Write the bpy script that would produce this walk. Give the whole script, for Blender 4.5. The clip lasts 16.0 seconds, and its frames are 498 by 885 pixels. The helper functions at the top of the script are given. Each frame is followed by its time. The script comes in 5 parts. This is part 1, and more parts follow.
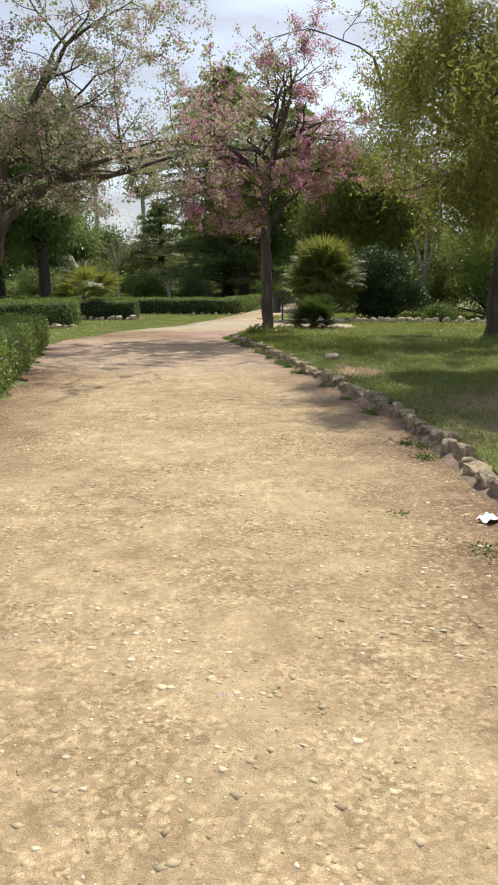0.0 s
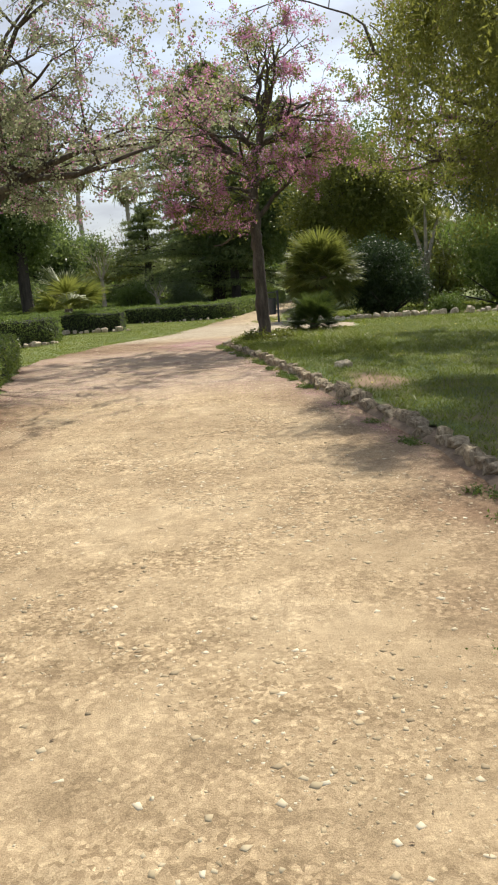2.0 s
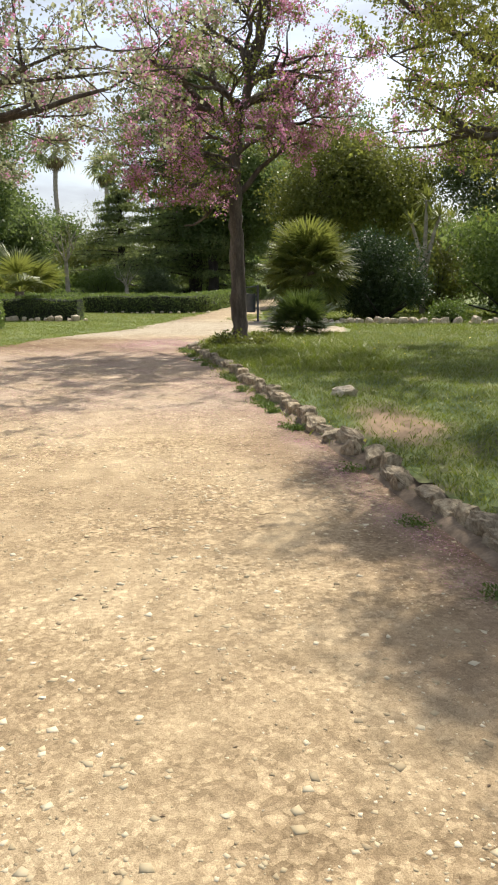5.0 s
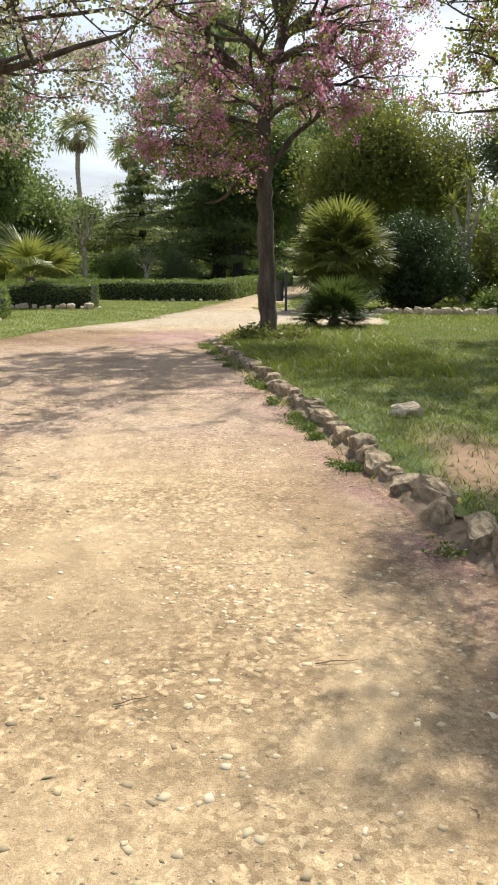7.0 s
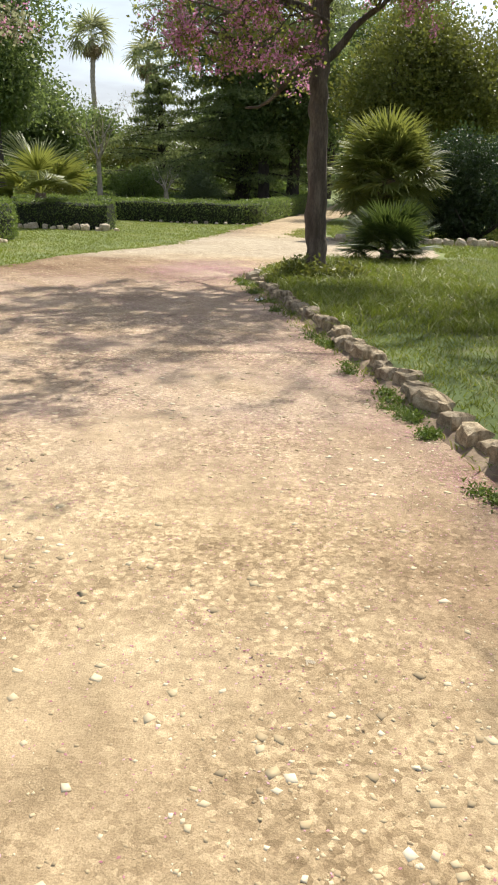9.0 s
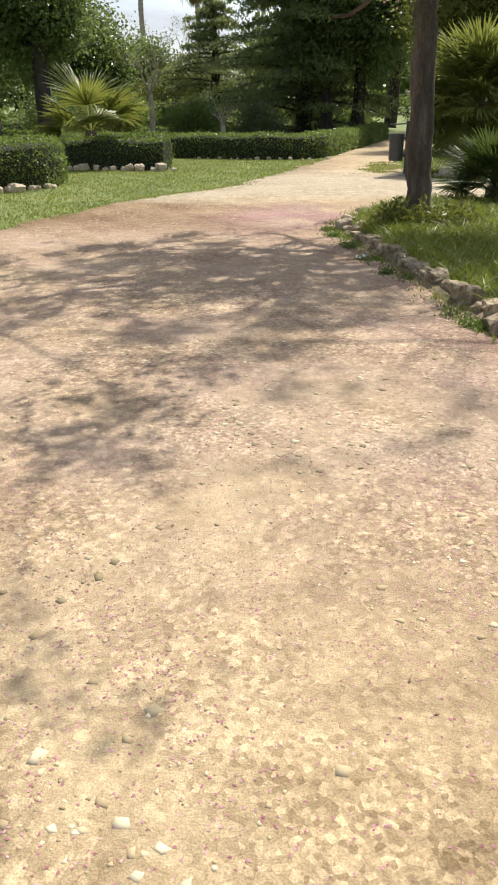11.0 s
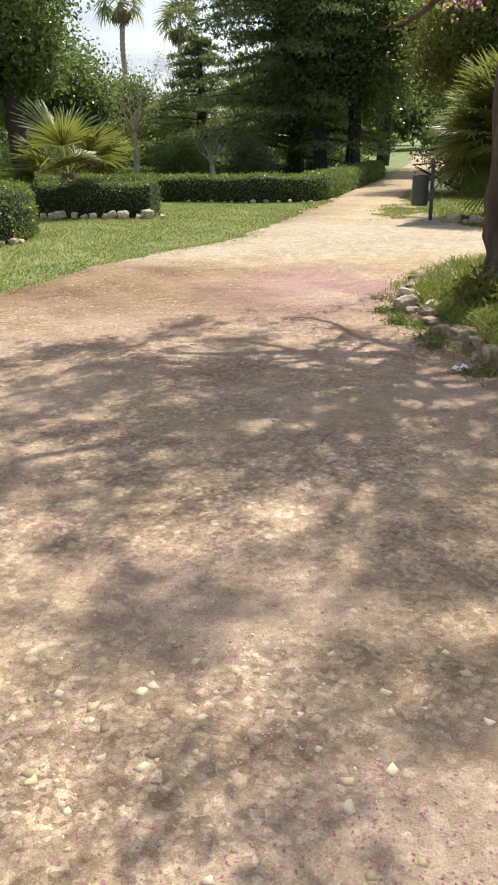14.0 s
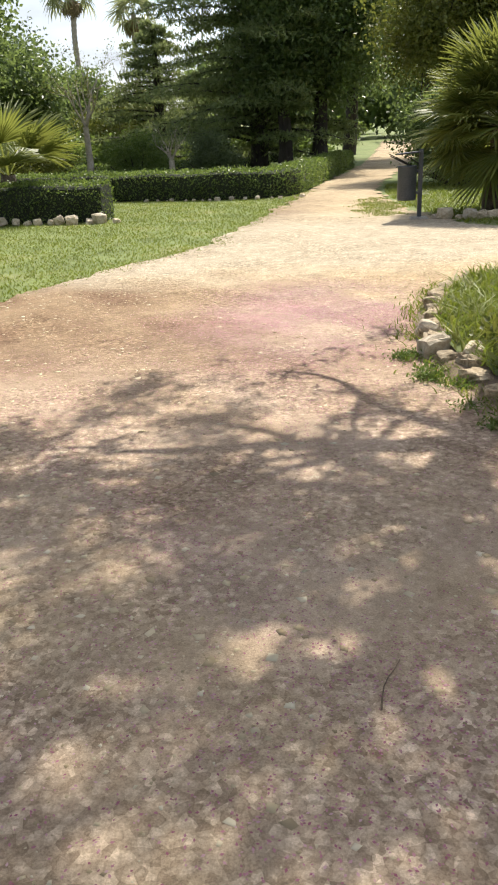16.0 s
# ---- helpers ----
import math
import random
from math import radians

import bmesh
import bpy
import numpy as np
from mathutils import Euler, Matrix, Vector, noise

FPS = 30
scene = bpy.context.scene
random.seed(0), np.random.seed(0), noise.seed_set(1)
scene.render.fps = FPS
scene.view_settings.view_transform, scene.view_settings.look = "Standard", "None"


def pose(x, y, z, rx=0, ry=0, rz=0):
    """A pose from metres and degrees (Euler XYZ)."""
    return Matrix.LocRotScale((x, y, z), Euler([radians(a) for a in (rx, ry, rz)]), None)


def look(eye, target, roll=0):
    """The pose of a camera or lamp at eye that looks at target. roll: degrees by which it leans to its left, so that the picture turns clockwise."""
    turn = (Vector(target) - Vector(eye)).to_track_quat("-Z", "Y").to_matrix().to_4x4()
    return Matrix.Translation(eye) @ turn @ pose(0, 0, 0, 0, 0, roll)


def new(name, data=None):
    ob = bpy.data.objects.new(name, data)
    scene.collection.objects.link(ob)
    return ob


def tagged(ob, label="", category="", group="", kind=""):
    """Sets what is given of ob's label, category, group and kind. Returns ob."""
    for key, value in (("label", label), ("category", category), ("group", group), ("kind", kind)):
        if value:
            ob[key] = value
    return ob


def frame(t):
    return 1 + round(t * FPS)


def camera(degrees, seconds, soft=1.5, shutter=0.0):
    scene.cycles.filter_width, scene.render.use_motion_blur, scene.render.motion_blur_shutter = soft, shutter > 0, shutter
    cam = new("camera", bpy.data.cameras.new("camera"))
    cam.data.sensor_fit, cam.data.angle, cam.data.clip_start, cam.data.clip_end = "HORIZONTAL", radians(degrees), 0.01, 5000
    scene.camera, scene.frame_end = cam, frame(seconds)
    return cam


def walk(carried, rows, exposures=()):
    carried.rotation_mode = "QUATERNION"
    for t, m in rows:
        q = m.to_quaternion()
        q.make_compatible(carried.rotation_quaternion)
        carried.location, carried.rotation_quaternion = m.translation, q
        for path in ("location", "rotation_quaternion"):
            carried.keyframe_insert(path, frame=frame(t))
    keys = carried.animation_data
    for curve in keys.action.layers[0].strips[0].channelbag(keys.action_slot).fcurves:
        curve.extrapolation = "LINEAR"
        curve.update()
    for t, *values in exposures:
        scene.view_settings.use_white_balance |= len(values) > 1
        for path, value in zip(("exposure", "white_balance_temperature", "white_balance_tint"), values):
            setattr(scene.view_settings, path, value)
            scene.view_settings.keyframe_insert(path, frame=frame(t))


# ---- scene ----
cam = camera(36.0, 16.0, 2.0)
PATH = [
    (0, (0.588, -0.202, 1.495), (0.562, 1.756, 1.086), -0.1),
    (0.5, (0.616, 0.327, 1.45), (0.644, 2.286, 1.053), -1.4),
    (1, (0.518, 0.837, 1.456), (0.47, 2.798, 1.065), -1.2),
    (1.5, (0.491, 1.317, 1.471), (0.502, 3.276, 1.069), -2.7),
    (2, (0.544, 1.835, 1.495), (0.515, 3.793, 1.089), -3.7),
    (2.5, (0.489, 2.325, 1.505), (0.512, 4.285, 1.106), -1.0),
    (3, (0.542, 2.841, 1.489), (0.594, 4.814, 1.165), -1.9),
    (3.2, (0.532, 3.055, 1.515), (0.546, 5.03, 1.202), -1.7),
    (5.3, (0.715, 5.78, 1.365), (0.76, 7.729, 0.918), -0.1),
    (5.5, (0.74, 6.001, 1.336), (0.773, 7.947, 0.876), -0.8),
    (6, (0.693, 6.453, 1.377), (0.497, 8.388, 0.912), 0.1),
    (6.5, (0.629, 6.872, 1.416), (0.501, 8.828, 1.018), 2.1),
    (7, (0.603, 7.393, 1.4), (0.588, 9.34, 0.945), 0.1),
    (7.5, (0.432, 7.88, 1.374), (0.498, 9.815, 0.875), 3.2),
    (8, (0.359, 8.297, 1.343), (0.477, 10.215, 0.789), 1.8),
    (8.5, (0.291, 8.766, 1.386), (0.286, 10.673, 0.783), 1.0),
    (9, (0.151, 9.26, 1.374), (0.109, 11.154, 0.734), 1.5),
    (9.5, (0.079, 9.78, 1.342), (-0.054, 11.653, 0.653), -0.6),
    (9.7, (0.021, 9.968, 1.366), (-0.154, 11.84, 0.683), -0.4),
    (11.8, (-0.522, 11.631, 1.324), (-0.698, 13.438, 0.485), -0.2),
    (12, (-0.551, 11.852, 1.329), (-0.794, 13.653, 0.494), -1.5),
    (12.5, (-0.72, 12.316, 1.35), (-1.089, 14.127, 0.585), -0.6),
    (13, (-0.809, 12.789, 1.364), (-0.963, 14.64, 0.621), -1.2),
    (13.5, (-0.881, 13.324, 1.387), (-1.031, 15.198, 0.704), -2.1),
    (14, (-1.026, 13.784, 1.379), (-1.166, 15.649, 0.671), -0.8),
    (14.5, (-1.063, 14.287, 1.327), (-1.188, 16.145, 0.599), -3.0),
    (15, (-1.128, 14.778, 1.348), (-1.314, 16.612, 0.574), -2.1),
    (15.5, (-1.191, 15.262, 1.379), (-1.288, 17.097, 0.59), -0.8),
    (16, (-1.187, 15.798, 1.38), (-1.257, 17.66, 0.654), -2.4),
]
walk(cam, [(t, look(eye, target, roll)) for t, eye, target, roll in PATH], [(0.0, 0.43), (3.0, 0.51), (6.0, 0.72), (9.5, 0.73), (12.5, 0.66), (16.0, 0.92)])

# ---- light ----
SUN_AZ, SUN_EL = 25.0, 53.0      # degrees: to the right of +y, above the horizon
world = bpy.data.worlds.new("sky")
scene.world = world
world.use_nodes = True
wn, wl = world.node_tree.nodes, world.node_tree.links
wn.clear()
w_out, w_bg = wn.new("ShaderNodeOutputWorld"), wn.new("ShaderNodeBackground")
w_sky, w_co = wn.new("ShaderNodeTexSky"), wn.new("ShaderNodeTexCoord")
w_sky.sky_type, w_sky.sun_disc = "NISHITA", False
w_sky.sun_elevation, w_sky.sun_rotation = radians(SUN_EL), radians(SUN_AZ)
w_sky.dust_density, w_sky.air_density, w_sky.ozone_density = 2.2, 1.0, 1.0
w_map, w_noise, w_ramp, w_mix = wn.new("ShaderNodeMapping"), wn.new("ShaderNodeTexNoise"), wn.new("ShaderNodeValToRGB"), wn.new("ShaderNodeMix")
w_map.inputs["Scale"].default_value = (1.6, 1.6, 6.5)
w_noise.inputs["Scale"].default_value, w_noise.inputs["Detail"].default_value = 2.4, 7.0
w_noise.inputs["Roughness"].default_value = 0.55
w_ramp.color_ramp.elements[0].position, w_ramp.color_ramp.elements[1].position = 0.36, 0.66
w_ramp.color_ramp.elements[0].color = (0.34, 0.34, 0.34, 1)
w_ramp.color_ramp.elements[1].color = (0.92, 0.92, 0.92, 1)
w_mix.data_type = "RGBA"
w_mix.inputs["B"].default_value = (2.8, 2.95, 3.25, 1)
wl.new(w_co.outputs["Generated"], w_map.inputs["Vector"])
wl.new(w_map.outputs["Vector"], w_noise.inputs["Vector"])
wl.new(w_noise.outputs["Fac"], w_ramp.inputs["Fac"])
wl.new(w_ramp.outputs["Color"], w_mix.inputs["Factor"])
wl.new(w_sky.outputs["Color"], w_mix.inputs["A"])
wl.new(w_mix.outputs["Result"], w_bg.inputs["Color"])
wl.new(w_bg.outputs["Background"], w_out.inputs["Surface"])
w_bg.inputs["Strength"].default_value = 0.15

sun = new("sun", bpy.data.lights.new("sun", "SUN"))
sun.data.energy, sun.data.angle, sun.data.color = 4.2, radians(0.6), (1.0, 0.945, 0.84)
sa, se = radians(SUN_AZ), radians(SUN_EL)
SUN = Vector((math.sin(sa) * math.cos(se), math.cos(sa) * math.cos(se), math.sin(se)))
sun.matrix_world = look(SUN * 60, (0, 0, 0))


# ---- materials ----
def ramp(nodes, links, fac, stops):
    r = nodes.new("ShaderNodeValToRGB")
    while len(r.color_ramp.elements) < len(stops):
        r.color_ramp.elements.new(0.5)
    for e, (p, c) in zip(r.color_ramp.elements, stops):
        e.position, e.color = p, (*c, 1)
    links.new(fac, r.inputs["Fac"])
    return r.outputs["Color"]


def noise_tex(nodes, links, co, scale, detail=4.0, rough=0.55):
    n = nodes.new("ShaderNodeTexNoise")
    n.inputs["Scale"].default_value, n.inputs["Detail"].default_value, n.inputs["Roughness"].default_value = scale, detail, rough
    links.new(co, n.inputs["Vector"])
    return n.outputs["Fac"]


def mixed(nodes, links, fac, a, b, blend="MIX"):
    m = nodes.new("ShaderNodeMix")
    m.data_type, m.blend_type = "RGBA", blend
    for value, key in ((fac, "Factor"), (a, "A"), (b, "B")):
        if isinstance(value, (int, float)):
            m.inputs[key].default_value = value
        elif isinstance(value, tuple):
            m.inputs[key].default_value = (*value, 1)
        else:
            links.new(value, m.inputs[key])
    return m.outputs["Result"]


def start(name):
    m = bpy.data.materials.new(name)
    m.use_nodes = True
    n, l = m.node_tree.nodes, m.node_tree.links
    co = n.new("ShaderNodeTexCoord").outputs["Object"]
    return m, n, l, co, n["Principled BSDF"]


def surface(name, stops, scale, rough=0.85, fine=None, bump=0.3, bump_scale=None, metal=0.0, vary=0.0, stretch=None, distance=0.01):
    """A solid surface: large blotches through a ramp, a fine grain over it, relief, and a change from piece to piece."""
    m, n, l, co, bsdf = start(name)
    if stretch:
        mp = n.new("ShaderNodeMapping")
        mp.inputs["Scale"].default_value = stretch
        l.new(co, mp.inputs["Vector"])
        co = mp.outputs["Vector"]
    colour = ramp(n, l, noise_tex(n, l, co, scale, 6), stops)
    grain = noise_tex(n, l, co, fine or scale * 9, 5, 0.65)
    colour = mixed(n, l, 0.75, colour, ramp(n, l, grain, [(0.25, (0.55, 0.55, 0.55)), (0.75, (1.35, 1.35, 1.35))]), "MULTIPLY")
    if vary:
        info = n.new("ShaderNodeObjectInfo")
        k = 1 + vary
        colour = mixed(n, l, 1.0, colour, ramp(n, l, info.outputs["Random"], [(0.0, (1 - vary,) * 3), (1.0, (k, k * 0.98, k * 0.94))]), "MULTIPLY")
    l.new(colour, bsdf.inputs["Base Color"])
    bsdf.inputs["Roughness"].default_value, bsdf.inputs["Metallic"].default_value = rough, metal
    if bump:
        b = n.new("ShaderNodeBump")
        b.inputs["Strength"].default_value, b.inputs["Distance"].default_value = bump, distance
        l.new(noise_tex(n, l, co, bump_scale or scale * 6, 6, 0.6), b.inputs["Height"])
        l.new(b.outputs["Normal"], bsdf.inputs["Normal"])
    return m


def foliage(name, stops, through_colour, translucent=0.3, rough=0.5, patch=0.6):
    """Leaves: each leaf its own shade, clumps that differ, light that comes through."""
    m, n, l, co, bsdf = start(name)
    geo = n.new("ShaderNodeNewGeometry")
    colour = ramp(n, l, geo.outputs["Random Per Island"], stops)
    clump = noise_tex(n, l, co, patch, 3)
    colour = mixed(n, l, 0.8, colour, ramp(n, l, clump, [(0.3, (0.6, 0.62, 0.55)), (0.7, (1.3, 1.25, 1.1))]), "MULTIPLY")
    l.new(colour, bsdf.inputs["Base Color"])
    bsdf.inputs["Roughness"].default_value = rough
    bsdf.inputs["Specular IOR Level"].default_value = 0.35
    tr, mx = n.new("ShaderNodeBsdfTranslucent"), n.new("ShaderNodeMixShader")
    l.new(mixed(n, l, 0.6, colour, through_colour), tr.inputs["Color"])
    mx.inputs["Fac"].default_value = translucent
    l.new(bsdf.outputs["BSDF"], mx.inputs[1])
    l.new(tr.outputs["BSDF"], mx.inputs[2])
    l.new(mx.outputs["Shader"], n["Material Output"].inputs["Surface"])
    return m


def attribute(nodes, name):
    a = nodes.new("ShaderNodeAttribute")
    a.attribute_name = name
    return a.outputs["Fac"]


def gravel_material():
    """Trodden sand and limestone grit: pale worn middle, redder soil by the edges, pink where petals have been ground in."""
    m, n, l, co, bsdf = start("sandy_gravel")
    base = ramp(n, l, noise_tex(n, l, co, 0.55, 6, 0.6), [(0.28, (0.30, 0.225, 0.14)), (0.5, (0.415, 0.322, 0.205)), (0.72, (0.51, 0.41, 0.275))])
    mid = ramp(n, l, noise_tex(n, l, co, 5.0, 5, 0.6), [(0.3, (0.72, 0.69, 0.64)), (0.7, (1.22, 1.2, 1.16))])
    colour = mixed(n, l, 0.85, base, mid, "MULTIPLY")
    colour = mixed(n, l, attribute(n, "soil"), colour, mixed(n, l, 0.8, (0.19, 0.122, 0.078), mid, "MULTIPLY"))
    colour = mixed(n, l, attribute(n, "petal"), colour, mixed(n, l, 0.8, (0.455, 0.362, 0.292), mid, "MULTIPLY"))
    colour = mixed(n, l, attribute(n, "pale"), colour, mixed(n, l, 0.8, (0.42, 0.37, 0.29), mid, "MULTIPLY"))
    vs = n.new("ShaderNodeTexVoronoi")
    vs.inputs["Scale"].default_value = 34.0
    warp = n.new("ShaderNodeVectorMath")
    warp.operation = "MULTIPLY_ADD"
    wn2 = n.new("ShaderNodeTexNoise")
    wn2.inputs["Scale"].default_value = 9.0
    l.new(co, wn2.inputs["Vector"])
    l.new(wn2.outputs["Color"], warp.inputs[0])
    warp.inputs[1].default_value = (0.05, 0.05, 0.05)
    l.new(co, warp.inputs[2])
    l.new(warp.outputs["Vector"], vs.inputs["Vector"])
    cell = n.new("ShaderNodeSeparateColor")
    l.new(vs.outputs["Color"], cell.inputs["Color"])
    stone = ramp(n, l, cell.outputs["Green"], [(0.0, (0.64, 0.61, 0.58)), (0.4, (0.90, 0.89, 0.88)), (0.7, (1.08, 1.08, 1.07)), (1.0, (1.46, 1.50, 1.54))])
    seam = ramp(n, l, vs.outputs["Distance"], [(0.25, (1.05, 1.05, 1.05)), (0.62, (0.80, 0.78, 0.76))])
    rocky = ramp(n, l, noise_tex(n, l, co, 0.8, 5, 0.6), [(0.40, (0.05, 0.05, 0.05)), (0.62, (0.85, 0.85, 0.85))])
    colour = mixed(n, l, rocky, colour, mixed(n, l, 1.0, mixed(n, l, 1.0, colour, stone, "MULTIPLY"), seam, "MULTIPLY"))
    vo = n.new("ShaderNodeTexVoronoi")
    vo.inputs["Scale"].default_value = 55.0
    vo.inputs["Randomness"].default_value = 1.0
    l.new(co, vo.inputs["Vector"])
    sep = n.new("ShaderNodeSeparateColor")
    l.new(vo.outputs["Color"], sep.inputs["Color"])
    grit = ramp(n, l, sep.outputs["Red"], [(0.0, (0.62, 0.58, 0.54)), (0.45, (0.95, 0.94, 0.92)), (0.8, (1.1, 1.1, 1.1)), (1.0, (1.42, 1.45, 1.48))])
    patch = ramp(n, l, noise_tex(n, l, co, 1.3, 4), [(0.38, (0.15, 0.15, 0.15)), (0.62, (0.9, 0.9, 0.9))])
    colour = mixed(n, l, patch, colour, mixed(n, l, 1.0, colour, grit, "MULTIPLY"))
    fine = noise_tex(n, l, co, 160.0, 4, 0.7)
    colour = mixed(n, l, 0.8, colour, ramp(n, l, fine, [(0.28, (0.6, 0.58, 0.55)), (0.72, (1.34, 1.34, 1.32))]), "MULTIPLY")
    l.new(colour, bsdf.inputs["Base Color"])
    bsdf.inputs["Roughness"].default_value, bsdf.inputs["Specular IOR Level"].default_value = 0.95, 0.2
    b1, b2 = n.new("ShaderNodeBump"), n.new("ShaderNodeBump")
    b1.inputs["Strength"].default_value, b1.inputs["Distance"].default_value = 0.5, 0.010
    b2.inputs["Strength"].default_value, b2.inputs["Distance"].default_value = 0.7, 0.006
    l.new(noise_tex(n, l, co, 22.0, 6, 0.65), b1.inputs["Height"])
    l.new(fine, b2.inputs["Height"])
    l.new(b1.outputs["Normal"], b2.inputs["Normal"])
    l.new(b2.outputs["Normal"], bsdf.inputs["Normal"])
    return m


GRAVEL = gravel_material()
TURF = surface("turf_soil", [(0.3, (0.05, 0.08, 0.015)), (0.5, (0.08, 0.11, 0.022)), (0.7, (0.14, 0.115, 0.05))], 1.1, 0.95, 40, 0.5, 25)
tn, tl = TURF.node_tree.nodes, TURF.node_tree.links
turf_in = tn["Principled BSDF"].inputs["Base Color"]
turf_green = turf_in.links[0].from_socket
tl.new(mixed(tn, tl, attribute(tn, "bare"), turf_green, (0.27, 0.17, 0.105)), turf_in)
FAR_TURF = surface("far_meadow", [(0.3, (0.11, 0.14, 0.035)), (0.55, (0.15, 0.185, 0.05)), (0.75, (0.21, 0.19, 0.08))], 0.9, 0.95, 6, 0.4, 3)
PALE_STONE = surface("pale_limestone", [(0.3, (0.36, 0.29, 0.20)), (0.5, (0.50, 0.42, 0.31)), (0.7, (0.62, 0.54, 0.42))], 6, 0.9, 60, 0.5, 30, vary=0.2)
KERB_STONE = surface("weathered_kerb_stone", [(0.28, (0.15, 0.11, 0.068)), (0.48, (0.32, 0.25, 0.16)), (0.68, (0.47, 0.39, 0.275))], 7, 0.92, 55, 0.7, 26, vary=0.22, distance=0.02)
BARK = surface("brown_bark", [(0.3, (0.05, 0.036, 0.028)), (0.5, (0.10, 0.076, 0.058)), (0.7, (0.175, 0.14, 0.11))], 5, 0.95, 40, 0.9, 18, stretch=(1.6, 1.6, 0.35), distance=0.03)
DARK_BARK = surface("dark_bark", [(0.3, (0.025, 0.02, 0.016)), (0.6, (0.06, 0.048, 0.04))], 5, 0.95, 40, 0.8, 18, stretch=(1.6, 1.6, 0.35), distance=0.03)
GREY_BARK = surface("pale_grey_bark", [(0.3, (0.24, 0.20, 0.15)), (0.6, (0.42, 0.36, 0.29))], 6, 0.9, 40, 0.6, 20)
PALM_BARK = surface("fibrous_palm_trunk", [(0.3, (0.05, 0.035, 0.022)), (0.6, (0.15, 0.11, 0.075))], 8, 0.95, 50, 1.0, 30, distance=0.03)
# near-black core colour stands in for the shade between hedge leaves
HEDGE_CORE = surface("hedge_inner_shade", [(0.3, (0.012, 0.016, 0.006)), (0.7, (0.028, 0.034, 0.012))], 6, 0.95)
METAL = surface("grey_painted_steel", [(0.3, (0.05, 0.055, 0.062)), (0.7, (0.075, 0.08, 0.09))], 3, 0.45, 40, 0.1, 60, metal=0.3)
CONCRETE = surface("concrete", [(0.3, (0.33, 0.30, 0.26)), (0.7, (0.48, 0.45, 0.40))], 8, 0.9, 60, 0.4, 40)
PAPER = surface("white_paper", [(0.3, (0.72, 0.70, 0.70)), (0.7, (0.82, 0.81, 0.80))], 10, 0.8, 60, 0.2, 20)
PATH_CHIP = surface("path_chip", [(0.3, (0.34, 0.275, 0.19)), (0.5, (0.44, 0.37, 0.27)), (0.7, (0.55, 0.48, 0.37))], 14, 0.95, 90, 0.5, 60, vary=0.18)
TWIG = surface("dry_twig", [(0.3, (0.10, 0.07, 0.045)), (0.7, (0.22, 0.16, 0.11))], 20, 0.9)

HEDGE_LEAF = foliage("hedge_leaf", [(0.0, (0.055, 0.09, 0.025)), (0.5, (0.11, 0.16, 0.042)), (1.0, (0.21, 0.26, 0.085))], (0.28, 0.38, 0.07), 0.4, 0.4)
BUD_LEAF = foliage("young_heart_leaf", [(0.0, (0.11, 0.10, 0.03)), (0.4, (0.15, 0.17, 0.04)), (1.0, (0.24, 0.26, 0.07))], (0.40, 0.46, 0.09), 0.5, 0.45)
BLOSSOM = foliage("magenta_blossom", [(0.0, (0.28, 0.08, 0.17)), (0.5, (0.49, 0.19, 0.34)), (1.0, (0.68, 0.38, 0.54))], (0.85, 0.40, 0.64), 0.5, 0.6)
PETAL = foliage("fallen_petal", [(0.0, (0.27, 0.09, 0.14)), (0.5, (0.39, 0.175, 0.235)), (1.0, (0.53, 0.34, 0.39))], (0.5, 0.2, 0.35), 0.1, 0.8)
# heart leaf again, bright light on the crown put into a paler green
PALE_BUD = foliage("sunlit_heart_leaf", [(0.0, (0.17, 0.17, 0.09)), (0.5, (0.25, 0.265, 0.15)), (1.0, (0.38, 0.39, 0.26))], (0.46, 0.48, 0.28), 0.5, 0.45)
DROOP_LEAF = foliage("light_green_feathery_leaf", [(0.0, (0.10, 0.115, 0.03)), (0.5, (0.165, 0.175, 0.042)), (1.0, (0.25, 0.25, 0.075))], (0.36, 0.37, 0.07), 0.45, 0.55)
DARK_LEAF = foliage("dark_evergreen_leaf", [(0.0, (0.055, 0.09, 0.036)), (0.5, (0.10, 0.15, 0.056)), (1.0, (0.17, 0.22, 0.085))], (0.24, 0.31, 0.08), 0.48, 0.38)
GLOSSY_LEAF = foliage("glossy_dark_leaf", [(0.0, (0.022, 0.042, 0.016)), (0.6, (0.045, 0.075, 0.028)), (1.0, (0.085, 0.12, 0.05))], (0.08, 0.14, 0.03), 0.2, 0.48)
OLIVE_LEAF = foliage("yellow_green_leaf", [(0.0, (0.085, 0.10, 0.02)), (0.5, (0.13, 0.15, 0.03)), (1.0, (0.20, 0.205, 0.05))], (0.26, 0.28, 0.05), 0.35, 0.5)
GREY_LEAF = foliage("grey_green_leaf", [(0.0, (0.06, 0.085, 0.04)), (0.5, (0.10, 0.13, 0.06)), (1.0, (0.15, 0.18, 0.09))], (0.18, 0.24, 0.08), 0.3, 0.5)
NEEDLE = foliage("cedar_needles", [(0.0, (0.075, 0.11, 0.05)), (0.5, (0.14, 0.185, 0.075)), (1.0, (0.22, 0.26, 0.11))], (0.30, 0.34, 0.12), 0.5, 0.55)
FROND = foliage("fan_palm_blade", [(0.0, (0.075, 0.10, 0.022)), (0.5, (0.12, 0.15, 0.035)), (1.0, (0.20, 0.215, 0.06))], (0.34, 0.36, 0.07), 0.4, 0.5)
